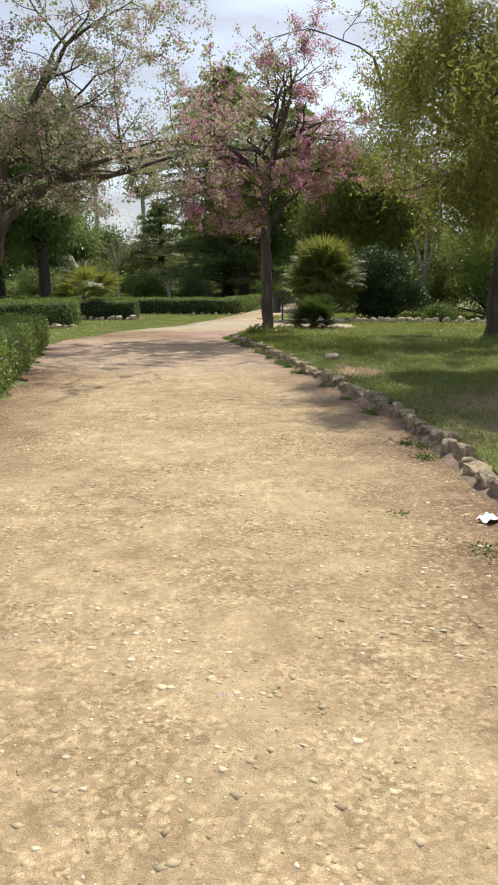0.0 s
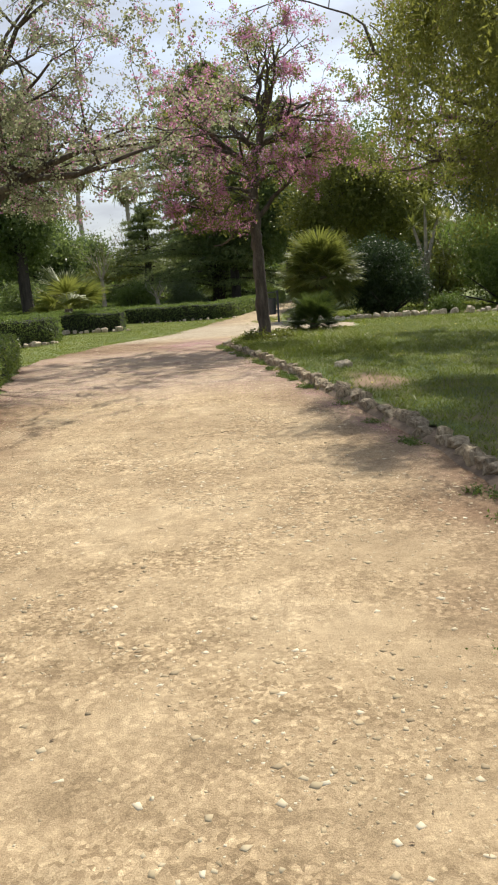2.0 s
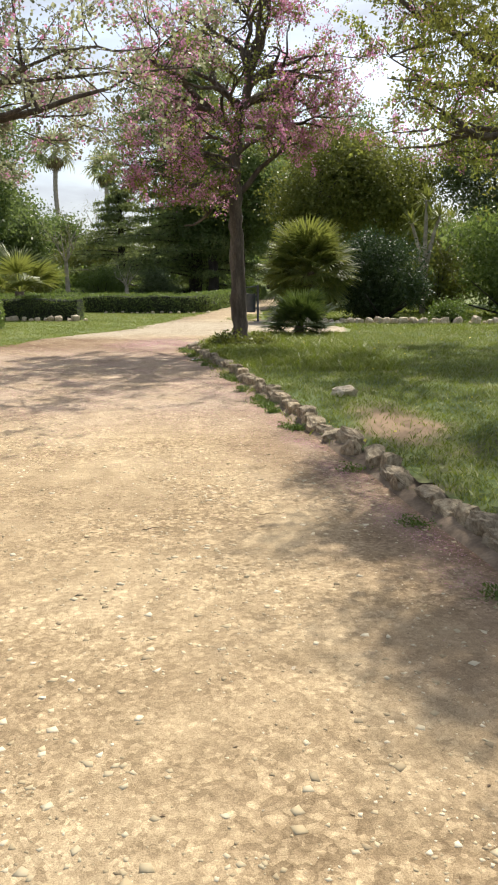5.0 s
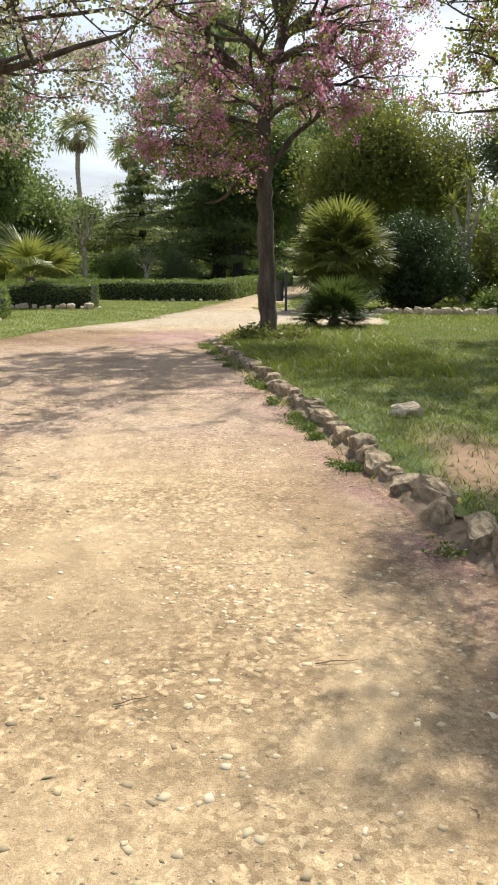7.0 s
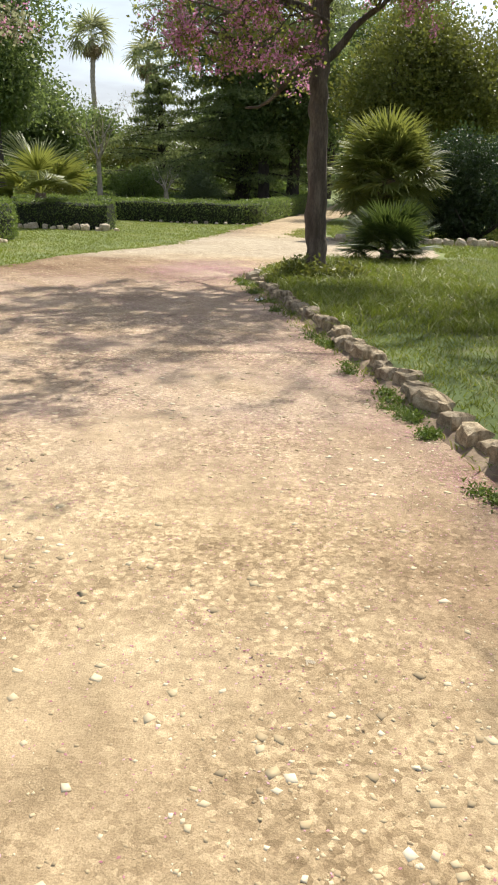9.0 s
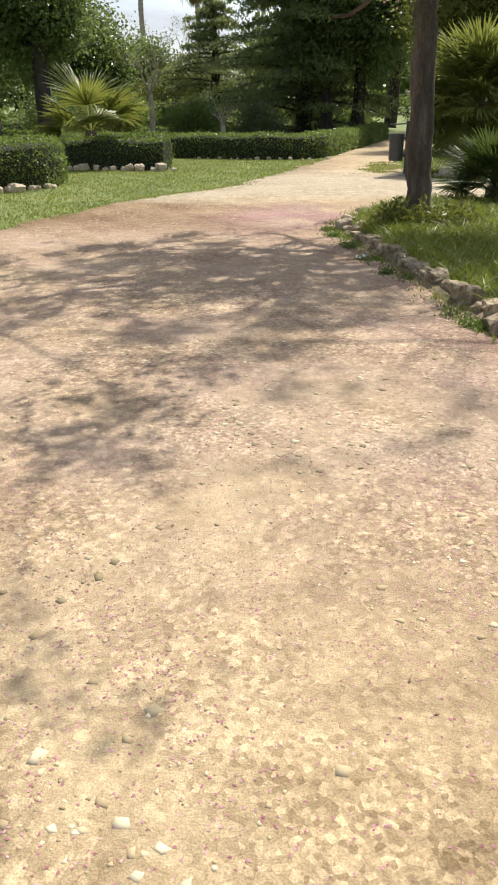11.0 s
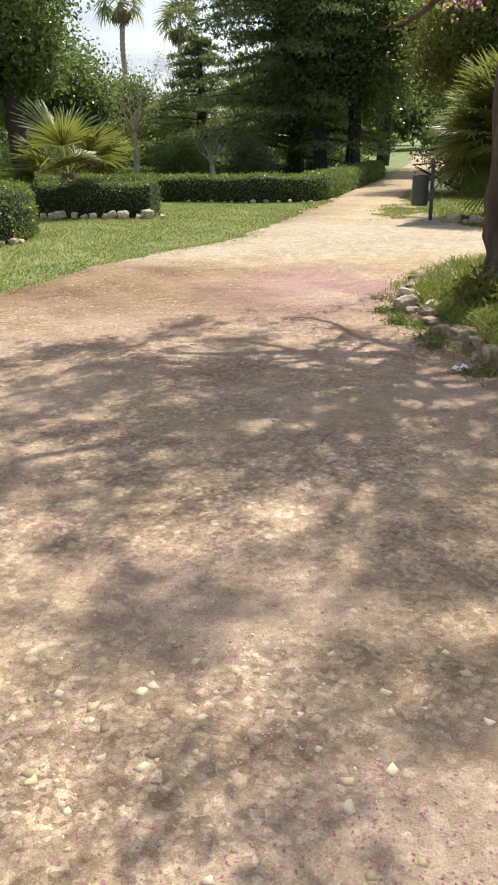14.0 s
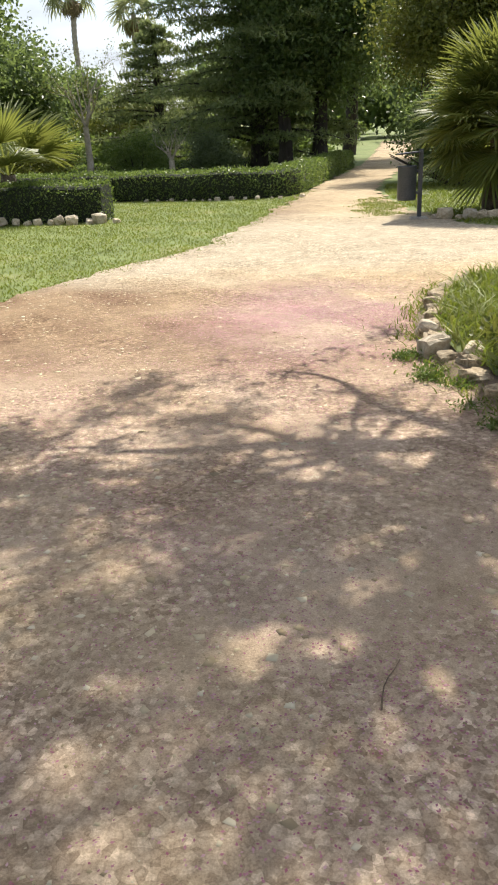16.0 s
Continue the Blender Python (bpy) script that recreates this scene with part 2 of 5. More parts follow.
# fan palm blade again, with shade put into a darker green
SHADE_FROND = foliage("shaded_palm_blade", [(0.0, (0.03, 0.05, 0.015)), (0.5, (0.05, 0.08, 0.022)), (1.0, (0.085, 0.115, 0.035))], (0.16, 0.22, 0.04), 0.3, 0.55)
FAR_FROND = foliage("far_palm_blade", [(0.0, (0.12, 0.14, 0.07)), (0.5, (0.19, 0.21, 0.11)), (1.0, (0.28, 0.28, 0.16))], (0.42, 0.44, 0.22), 0.6, 0.6)
DRY_FROND = foliage("dry_palm_blade", [(0.0, (0.13, 0.09, 0.05)), (0.5, (0.22, 0.16, 0.09)), (1.0, (0.32, 0.24, 0.14))], (0.3, 0.22, 0.1), 0.2, 0.7)
GRASS = foliage("grass_blade", [(0.0, (0.11, 0.135, 0.025)), (0.5, (0.18, 0.21, 0.042)), (0.85, (0.25, 0.27, 0.065)), (1.0, (0.36, 0.32, 0.15))], (0.28, 0.36, 0.03), 0.35, 0.5, 0.9)
WEED = foliage("broad_weed_leaf", [(0.0, (0.075, 0.115, 0.025)), (0.6, (0.13, 0.185, 0.045)), (1.0, (0.20, 0.25, 0.07))], (0.2, 0.3, 0.04), 0.3, 0.5)
YELLOW = foliage("yellow_flower", [(0.0, (0.6, 0.5, 0.05)), (1.0, (0.8, 0.7, 0.15))], (0.8, 0.7, 0.1), 0.2, 0.6)
GRIT = foliage("grit_stone", [(0.0, (0.27, 0.21, 0.14)), (0.35, (0.40, 0.32, 0.21)), (0.72, (0.52, 0.44, 0.32)), (1.0, (0.62, 0.55, 0.44))], (0.4, 0.3, 0.2), 0.0, 0.95)
LITTER = foliage("dry_litter", [(0.0, (0.10, 0.07, 0.05)), (0.5, (0.19, 0.13, 0.085)), (1.0, (0.32, 0.24, 0.16))], (0.2, 0.12, 0.06), 0.05, 0.9)


# ---- building helpers ----
def mesh_of(name, verts, faces, material, smooth=False):
    """A mesh from an array of places and an array (or list) of faces."""
    me = bpy.data.meshes.new(name)
    verts = np.asarray(verts, np.float32)
    if isinstance(faces, np.ndarray):
        count, k = faces.shape
        me.vertices.add(len(verts))
        me.vertices.foreach_set("co", verts.ravel())
        me.loops.add(count * k)
        me.loops.foreach_set("vertex_index", faces.astype(np.int32).ravel())
        me.polygons.add(count)
        me.polygons.foreach_set("loop_start", np.arange(0, count * k, k, dtype=np.int32))
        me.update(calc_edges=True)
    else:
        me.from_pydata(verts.tolist(), [], faces)
        me.update()
    if smooth:
        me.polygons.foreach_set("use_smooth", np.ones(len(me.polygons), bool))
    me.materials.append(material)
    return me


def piece(name, me, parent=None, m=None, label=""):
    """One mesh object, under a thing where one is given."""
    ob = new(name, me)
    if parent is not None:
        ob.parent = parent
    if m is not None:
        ob.matrix_basis = m
    if label:
        ob["label"] = label
    return ob


def thing(name, place, label, category, group="", kind="", turn=0.0):
    ob = new(name)
    ob.matrix_basis = pose(*place, 0, 0, turn)
    return tagged(ob, label, category, group, kind)


def tubes(paths, sides=7):
    """Verts and quads of tapering tubes; paths: (points, radii) pairs."""
    V, F, base = [], [], 0
    ring = np.linspace(0, 2 * np.pi, sides, endpoint=False)
    for pts, radii in paths:
        pts, radii = np.asarray(pts, float), np.asarray(radii, float)
        tang = np.gradient(pts, axis=0)
        tang /= np.linalg.norm(tang, axis=1, keepdims=True) + 1e-9
        ref = np.array([1.0, 0.0, 0.0]) if abs(tang[:, 0]).mean() < 0.7 else np.array([0.0, 1.0, 0.0])
        a = np.cross(tang, ref)
        a /= np.linalg.norm(a, axis=1, keepdims=True) + 1e-9
        b = np.cross(tang, a)
        v = pts[:, None] + radii[:, None, None] * (np.cos(ring)[None, :, None] * a[:, None] + np.sin(ring)[None, :, None] * b[:, None])
        V.append(v.reshape(-1, 3))
        k = len(pts)
        i, j = np.meshgrid(np.arange(k - 1), np.arange(sides), indexing="ij")
        j2 = (j + 1) % sides
        F.append((np.stack([i * sides + j, i * sides + j2, (i + 1) * sides + j2, (i + 1) * sides + j], -1).reshape(-1, 4)) + base)
        base += k * sides
    return np.concatenate(V), np.concatenate(F)


def unit(v):
    v = np.asarray(v, float)
    return v / (np.linalg.norm(v, axis=-1, keepdims=True) + 1e-9)


def grow(rng, origin, way, length, radius, levels, split=(3, 4), bend=0.25, lift=0.12, ratio=0.62, wide=0.75, steps=7):
    """Limbs that fork: returns tube paths by level, and the places and ways along the outer twigs."""
    paths, tips = [], []

    def limb(o, d, ln, r, level):
        pts, rad, p, dd = [o], [r], np.array(o, float), unit(d)
        for s in range(steps):
            dd = unit(dd + rng.normal(0, bend, 3) * 0.5 + np.array([0, 0, lift]))
            p = p + dd * ln / steps
            pts.append(p.copy())
            rad.append(r * (1 - 0.72 * (s + 1) / steps))
        paths.append((level, np.array(pts), np.array(rad)))
        if level <= 1:
            for q in range(2, steps + 1):
                tips.append((pts[q], dd, level))
        if level > 0:
            for c in range(rng.integers(split[0], split[1] + 1)):
                at = rng.integers(max(2, steps // 2 - 1), steps + 1)
                side = unit(rng.normal(0, 1, 3) * np.array([1, 1, 0.6]))
                limb(pts[at], unit(dd * (1 - wide * 0.5) + side * wide), ln * ratio * rng.uniform(0.75, 1.2), max(rad[at] * 0.72, 0.004), level - 1)

    limb(np.array(origin, float), np.array(way, float), length, radius, levels)
    return paths, tips


def leaves(rng, places, size, aspect=0.6, up=0.3, fold=0.25, jitter=0.0, ways=None, flat=1.0):
    """Folded four-cornered leaves, two triangles each, at the places given. Returns verts, faces."""
    n = len(places)
    p = np.asarray(places, float) + rng.normal(0, 1, (n, 3)) * jitter
    d = unit(rng.normal(0, 1, (n, 3)) + (0 if ways is None else np.asarray(ways)))
    d = unit(d * np.array([1, 1, flat]))
    nr = unit(np.cross(d, rng.normal(0, 1, (n, 3))) + np.array([0, 0, up]))
    s = np.cross(d, nr)
    s = unit(s)
    nr = np.cross(s, d)
    ln = size * rng.uniform(0.65, 1.3, (n, 1))
    w = ln * aspect * 0.5
    a, c = p, p + d * ln
    mid = p + d * ln * 0.45 + nr * ln * fold * 0.4
    v = np.stack([a, mid + s * w, c, mid - s * w], 1).reshape(-1, 3)
    k = np.arange(n)[:, None] * 4
    f = np.concatenate([k + np.array([[0, 1, 2]]), k + np.array([[0, 2, 3]])])
    return v, f


def in_blobs(rng, blobs, n, shell=0.55, rough=0.25):
    """Places inside a union of ellipsoids (centre, radii), thicker towards the outside, with an uneven outline."""
    vol = np.array([r[0] * r[1] * r[2] for _, r in blobs]) ** 0.7
    which = rng.choice(len(blobs), n, p=vol / vol.sum())
    c = np.array([b[0] for b in blobs])[which]
    r = np.array([b[1] for b in blobs])[which]
    d = unit(rng.normal(0, 1, (n, 3)))
    lump = 1 + rough * (np.sin(d[:, 0] * 7 + c[:, 0] * 3) * np.sin(d[:, 1] * 6 + c[:, 1] * 5) + np.sin(d[:, 2] * 8 + c[:, 2] * 2) * 0.6)
    rad = (shell + (1 - shell) * rng.random(n) ** 0.6) * lump
    return c + d * r * rad[:, None], d


def clumped(rng, centres, per, spread):
    c = np.repeat(np.asarray(centres), per, axis=0)
    return c + rng.normal(0, 1, c.shape) * spread


def rise(x, y):
    """The lie of the land: level round the paths, climbing gently in the distance."""
    d = np.maximum(np.asarray(y, float) - 42.0, 0)
    return 0.028 * d * d / (d + 18.0)


# ---- ground and paths ----
KERB = [(2.5, -8.0), (2.4, -2.0), (2.28, 4.8), (2.25, 7.5), (1.9, 10.2), (1.55, 11.9), (1.15, 14.3), (0.68, 17.0), (0.42, 18.3), (0.12, 19.7), (-0.1, 20.7), (0.02, 21.9), (0.45, 23.2), (1.0, 23.8), (2.2, 24.2), (3.6, 24.5)]
WEST = [(-2.2, -8.0), (-2.25, 4.0), (-2.55, 8.0), (-3.3, 12.7), (-4.3, 17.0), (-4.75, 19.6), (-4.3, 21.6), (-3.9, 23.4), (-3.2, 25.6), (-2.2, 27.0), (-1.45, 31.0), (-0.9, 34.4), (-0.3, 38.0), (0.35, 42.0), (1.3, 47.0), (3.4, 56.0), (6.2, 72.0), (10.0, 96.0)]
EAST_FAR = [(1.9, 29.6), (1.6, 33.0), (1.75, 38.0), (2.5, 42.5), (3.6, 47.5), (5.8, 56.0), (8.8, 72.0), (13.5, 96.0)]


def along(points, step):
    """Even places along a line of corners, rounded off, with the way at each."""
    p = np.array(points, float)
    for _ in range(2):
        q = np.empty((2 * len(p) - 2, 2))
        q[0::2], q[1::2] = 0.75 * p[:-1] + 0.25 * p[1:], 0.25 * p[:-1] + 0.75 * p[1:]
        p = np.vstack([p[:1], q, p[-1:]])
    s = np.r_[0, np.cumsum(np.linalg.norm(np.diff(p, axis=0), axis=1))]
    t = np.arange(0, s[-1], step)
    out = np.stack([np.interp(t, s, p[:, k]) for k in (0, 1)], -1)
    return out, unit(np.gradient(out, axis=0))


def inside(x, y, poly):
    """Which places lie within a polygon."""
    poly, hit = np.asarray(poly), np.zeros(np.shape(x), bool)
    for (x0, y0), (x1, y1) in zip(poly, np.roll(poly, -1, axis=0)):
        cross = ((y0 > y) != (y1 > y)) & (x < (x1 - x0) * (y - y0) / (y1 - y0 + 1e-12) + x0)
        hit ^= cross
    return hit


kerb_line, _ = along(KERB, 0.25)
west_line, _ = along(WEST, 0.5)
east_line, _ = along(EAST_FAR, 0.5)
PATH_AREA = np.vstack([west_line, east_line[::-1], [(2.6, 28.7), (3.6, 28.4), (3.9, 27.2), (3.5, 25.6), (3.0, 24.7)], kerb_line[::-1]])
LAWN_AREA = np.vstack([kerb_line, [(5.0, 26.2), (8.0, 26.7), (14.0, 26.8), (24.0, 26.0), (24.0, -8.0)]])


def signed(x, y, line):
    """Distance to a line of places."""
    d = np.full(np.shape(x), 1e9)
    for a, b in zip(line[:-1], line[1:]):
        ab = b - a
        t = np.clip(((x - a[0]) * ab[0] + (y - a[1]) * ab[1]) / (ab @ ab + 1e-9), 0, 1)
        d = np.minimum(d, np.hypot(x - a[0] - t * ab[0], y - a[1] - t * ab[1]))
    return d


def wavy(x, y, k=1.0):
    return (np.sin(x * 2.1 * k + np.sin(y * 1.3 * k) * 1.7) + np.sin(y * 2.7 * k + 1.3 * np.sin(x * 1.9 * k)) + 0.7 * np.sin(x * 5.3 * k + y * 4.1 * k)) / 2.7


def grid_sheet(name, xs, ys, height, material):
    X, Y = np.meshgrid(xs, ys, indexing="ij")
    v = np.stack([X, Y, height(X, Y)], -1).reshape(-1, 3)
    i, j = np.meshgrid(np.arange(len(xs) - 1), np.arange(len(ys) - 1), indexing="ij")
    k = len(ys)
    f = np.stack([i * k + j, (i + 1) * k + j, (i + 1) * k + j + 1, i * k + j + 1], -1).reshape(-1, 4)
    return v, f


# one sheet to the horizon
far = np.r_[-900, -500, -300, -180, -120, -80, -60, np.arange(-45, 46, 3.0), 60, 80, 120, 180, 300, 500, 900]
far_y = np.r_[-400, -200, -100, -50, -25, np.arange(-12, 122, 3.0), 140, 180, 260, 400, 700, 1200]
v, f = grid_sheet("ground", far, far_y, lambda x, y: rise(x, y) - 0.03, FAR_TURF)
tagged(piece("ground", mesh_of("ground", v, f, FAR_TURF)), "green parkland turf reaching to the far trees", "ground", kind="structure")

def path_z(x, y):
    return rise(x, y) + 0.006 * wavy(x, y, 0.6) + 0.003 * wavy(x, y, 2.3)


# the trodden path, a fine sheet trimmed to its outline
xs = np.r_[np.arange(-5.6, -1.4, 0.05), np.arange(-1.4, 6.0, 0.1), np.arange(6.0, 14.2, 0.3)]
ys = np.r_[np.arange(-8, 17, 0.1), np.arange(17, 30, 0.05), np.arange(30, 34, 0.1), np.arange(34, 96, 0.4)]
v, f = grid_sheet("path", xs, ys, path_z, GRAVEL)
c = v[f].mean(1)
edge = 0.18 * wavy(c[:, 0], c[:, 1], 1.4)
keep = inside(c[:, 0] + edge, c[:, 1] + edge * 0.6, PATH_AREA) | (signed(c[:, 0], c[:, 1], kerb_line) < 0.24)
f = f[keep]
used, inv = np.unique(f, return_inverse=True)
v, f = v[used], inv.reshape(-1, 4)
path_mesh = mesh_of("path", v, f, GRAVEL, True)
px, py = v[:, 0], v[:, 1]
d_kerb, d_west = signed(px, py, kerb_line), signed(px, py, west_line)
soil = np.clip(1.1 - d_west / 1.1, 0, 1) * np.clip((40 - py) / 8, 0, 1) * 0.9
soil = np.maximum(soil, np.clip(1.25 - d_kerb / 0.85, 0, 1) * (py < 21) * 0.8)
# browner band over the west half around y 21.6
soil = np.maximum(soil, np.clip(1 - abs(py - 21.6) / 3.6, 0, 1) * np.clip((0.3 - px) / 1.5, 0, 1) * 0.85)
soil = np.clip(soil + 0.28 * wavy(px, py, 1.6) * (soil > 0.04), 0, 1)
petal = np.clip(1.2 - np.hypot((px + 0.8) / 1.2, (py - 22.3) / 1.9), 0, 1) * 0.9
petal = np.maximum(petal, np.clip(1 - abs(d_kerb - 0.28) / 0.28, 0, 1) * np.clip(1.4 - abs(py - 12.0) / 4, 0, 1) * 0.35)
petal = np.maximum(petal, np.clip((py - 12.2) / 1.8, 0, 1) * np.clip((22.0 - py) / 2.0, 0, 1) * 0.6)
# darker brown patch to the west around y 22.6, merged into the soil mask
dark_patch = np.clip(1.7 - abs(py - 22.6) / 1.7, 0, 1) * np.clip((-1.3 - px) / 1.4, 0, 1) * (0.75 + 0.35 * wavy(px, py, 1.1))
soil = np.clip(np.maximum(soil, dark_patch), 0, 1)
petal = np.clip(petal * (1 + 0.5 * wavy(px, py, 2.2)), 0, 0.8) * (1 - 0.85 * np.clip(dark_patch, 0, 1))
# pale gravel fades past y 29.5, colouring in the far path's shade
pale = np.clip((py - 24.1 - 0.15 * px + 0.5 * wavy(px, py, 1.0)) / 1.2, 0, 1) * np.clip(1.0 - (py - 29.5) / 5.0, 0.25, 1) * 0.85
for key, values in (("soil", soil), ("petal", petal), ("pale", pale)):
    path_mesh.attributes.new(key, "FLOAT", "POINT").data.foreach_set("value", values.astype(np.float32))
tagged(piece("path", path_mesh), "sandy gravel park path strewn with pink petals", "path", kind="structure")


def lawn_height(x, y):
    return 0.07 + 0.02 * wavy(x, y, 0.5) - 0.05 * np.clip((y - 25.0) / 2.5, 0, 1)


def bare_patch(x, y):
    """How bare the lawn is trodden: a worn patch by the kerb and the shaded strip under the hanging tree."""
    d = np.hypot((x - 2.25) / 0.42, (y - 12.4) / 0.85) + 0.35 * wavy(x, y, 2.6)
    e = np.hypot((x - 4.2) / 1.8, (y - 8.2) / 2.6) + 0.25 * wavy(x, y, 1.2)
    return np.clip(np.maximum(1.25 - d, (1.2 - e) * 0.8) * 1.4, 0, 0.85)


v, f = grid_sheet("lawn", np.r_[np.arange(-0.4, 4, 0.1), np.arange(4, 24.1, 0.4)], np.arange(-8, 27, 0.15), lawn_height, TURF)
c = v[f].mean(1)
f = f[inside(c[:, 0] - 0.09, c[:, 1], LAWN_AREA)]
used, inv = np.unique(f, return_inverse=True)
v = v[used]
lawn_mesh = mesh_of("lawn", v, inv.reshape(-1, 4), TURF, True)
lawn_mesh.attributes.new("bare", "FLOAT", "POINT").data.foreach_set("value", bare_patch(v[:, 0], v[:, 1]).astype(np.float32))
tagged(piece("lawn", lawn_mesh), "raised lawn soil behind the stone kerb", "lawn", kind="structure")


# ---- hedges ----
def hedge(line, width, height, seed, density=650, size=0.055, label="clipped green box hedge along the path"):
    rng = np.random.default_rng(seed)
    p, w = along(line, 0.3)
    side = np.stack([w[:, 1], -w[:, 0]], -1)
    h = height * (1 + 0.03 * np.sin(np.arange(len(p)) * 0.9))
    prof = [(-0.5, 0.0), (-0.53, 0.55), (-0.47, 0.93), (-0.36, 1.0), (0.36, 1.0), (0.47, 0.93), (0.53, 0.55), (0.5, 0.0)]
    z0 = rise(p[:, 0], p[:, 1]) - 0.03

    def at(inset):
        return np.stack([np.concatenate([p + side * a * (width - inset), (z0 + b * (h - inset * 0.7))[:, None]], 1) for a, b in prof], 1)

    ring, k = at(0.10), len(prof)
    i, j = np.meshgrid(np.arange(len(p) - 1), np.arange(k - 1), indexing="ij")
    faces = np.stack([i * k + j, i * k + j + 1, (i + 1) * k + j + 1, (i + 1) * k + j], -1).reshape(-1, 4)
    last = (len(p) - 1) * k
    caps = [list(range(k)), list(range(last + k - 1, last - 1, -1))]
    ob = new("hedge")
    ob.matrix_basis = pose(p[0, 0], p[0, 1], z0[0])
    o = np.array([p[0, 0], p[0, 1], z0[0]])
    tagged(ob, label, "hedge", "clipped hedges")
    # solid core, its inner shade put into the colour
    piece("hedge_body", mesh_of("hedge_body", ring.reshape(-1, 3) - o, faces.tolist() + caps, HEDGE_CORE), ob, label="solid core coloured near black for the shade between leaves")
    outer = at(0.0)
    quads = outer.reshape(-1, 3)[faces]
    ends = []
    for e in (0, -1):
        a = outer[e]
        ends += [np.stack([a[0], a[1], a[6], a[7]]), np.stack([a[1], a[3], a[4], a[6]])]
    quads = np.concatenate([quads, np.array(ends)])
    area = 0.5 * np.linalg.norm(np.cross(quads[:, 2] - quads[:, 0], quads[:, 3] - quads[:, 1]), axis=1)
    n = int(area.sum() * density)
    pick = rng.choice(len(quads), n, p=area / area.sum())
    s, t = rng.random((n, 1)), rng.random((n, 1))
    q = quads[pick]
    pts = (q[:, 0] * (1 - s) + q[:, 1] * s) * (1 - t) + (q[:, 3] * (1 - s) + q[:, 2] * s) * t
    nrm = unit(np.cross(q[:, 2] - q[:, 0], q[:, 3] - q[:, 1]))
    pts += nrm * rng.normal(-0.01, 0.03, (n, 1)) + 0.035 * nrm * wavy(pts[:, 0] * 2 + pts[:, 2] * 3, pts[:, 1] * 2 - pts[:, 2] * 2)[:, None]
    pts[:, 2] = np.maximum(pts[:, 2], 0.03)
    lv, lf = leaves(rng, pts - o, size, 0.6, 0.3, ways=np.array([0, 0, 0.5]))
    piece("foliage", mesh_of("foliage", lv, lf, HEDGE_LEAF), ob)
    return ob


hedge([(-2.75, -5.0), (-2.8, 4.0), (-3.1, 8.0), (-3.75, 12.0), (-4.6, 16.0), (-5.2, 19.0)], 1.0, 0.74, 11, label="clipped box hedge bordering the gravel path")
hedge([(-11.0, 22.6), (-8.6, 24.0), (-6.9, 26.0), (-6.15, 27.3), (-6.7, 29.0), (-8.5, 30.2)], 0.8, 0.90, 12, label="clipped hedge rounding a rock-edged flower bed")
hedge([(-13.0, 33.4), (-9.0, 33.2), (-4.5, 32.75)], 0.9, 0.80, 13, label="straight clipped hedge with stones at its foot")
hedge([(-13.0, 40.6), (-7.0, 39.6), (-2.2, 37.9), (-0.85, 38.3), (-0.3, 41.2), (0.55, 46.0), (2.5, 55.0)], 0.9, 0.76, 14, 500, 0.065, label="long clipped hedge turning along the far path")
for k, (y, x0, x1) in enumerate([(44.5, -20, -4.5), (48.5, -22, -3.0), (53.0, -24, -2.0), (58.0, -26, -1.0), (64.0, -30, 0.5), (70.0, -34, 1.0)]):
    hedge([(x0, y + 1.0), ((x0 + x1) / 2, y + 0.4), (x1, y)], 0.8, 0.62, 20 + k, 160, 0.11, label="low parterre hedge in the far garden")


# ---- stones ----
def rock_mesh(name, seed, material, flat=0.7, points=30):
    rng = np.random.default_rng(seed)
    bm = bmesh.new()
    for d in unit(rng.normal(0, 1, (points, 3))):
        bm.verts.new(Vector(np.sign(d) * np.abs(d) ** 0.52 * np.array([0.5, 0.44, 0.5 * flat]) * rng.uniform(0.86, 1.05)))
    bmesh.ops.convex_hull(bm, input=bm.verts)
    bmesh.ops.delete(bm, geom=[q for q in bm.verts if not q.link_faces], context="VERTS")
    bmesh.ops.subdivide_edges(bm, edges=bm.edges[:], cuts=1, use_grid_fill=True)
    bmesh.ops.triangulate(bm, faces=bm.faces[:])
    bmesh.ops.smooth_vert(bm, verts=bm.verts[:], factor=0.16, use_axis_x=True, use_axis_y=True, use_axis_z=True)
    bm.normal_update()
    for q in bm.verts:
        q.co += q.normal * rng.normal(0, 0.03)
    lo = min(q.co.z for q in bm.verts)
    for q in bm.verts:
        q.co.z -= lo
    me = bpy.data.meshes.new(name)
    bm.to_mesh(me)
    bm.free()
    me.materials.append(material)
    return me


KERB_ROCKS = [rock_mesh("kerb_stone", 100 + k, KERB_STONE, 0.75, 22) for k in range(9)]
PALE_ROCKS = [rock_mesh("stone", 130 + k, PALE_STONE, 0.8) for k in range(8)]

SOIL = surface("kerb_soil", [(0.3, (0.11, 0.075, 0.048)), (0.5, (0.19, 0.135, 0.088)), (0.7, (0.27, 0.20, 0.135))], 5, 0.95, 50, 0.6, 30)
bed, bed_way = along(KERB, 0.2)
bed_side = np.stack([bed_way[:, 1], -bed_way[:, 0]], -1)
v = np.stack([np.concatenate([bed + bed_side * (a + 0.02 * wavy(bed[:, :1], bed[:, 1:], 2.0)), np.full((len(bed), 1), z)], 1) for a, z in ((-0.12, -0.01), (-0.04, 0.035), (0.12, 0.055), (0.36, 0.045))], 1).reshape(-1, 3)
i, j = np.meshgrid(np.arange(len(bed) - 1), np.arange(3), indexing="ij")
f = np.stack([i * 4 + j, i * 4 + j + 1, (i + 1) * 4 + j + 1, (i + 1) * 4 + j], -1).reshape(-1, 4)
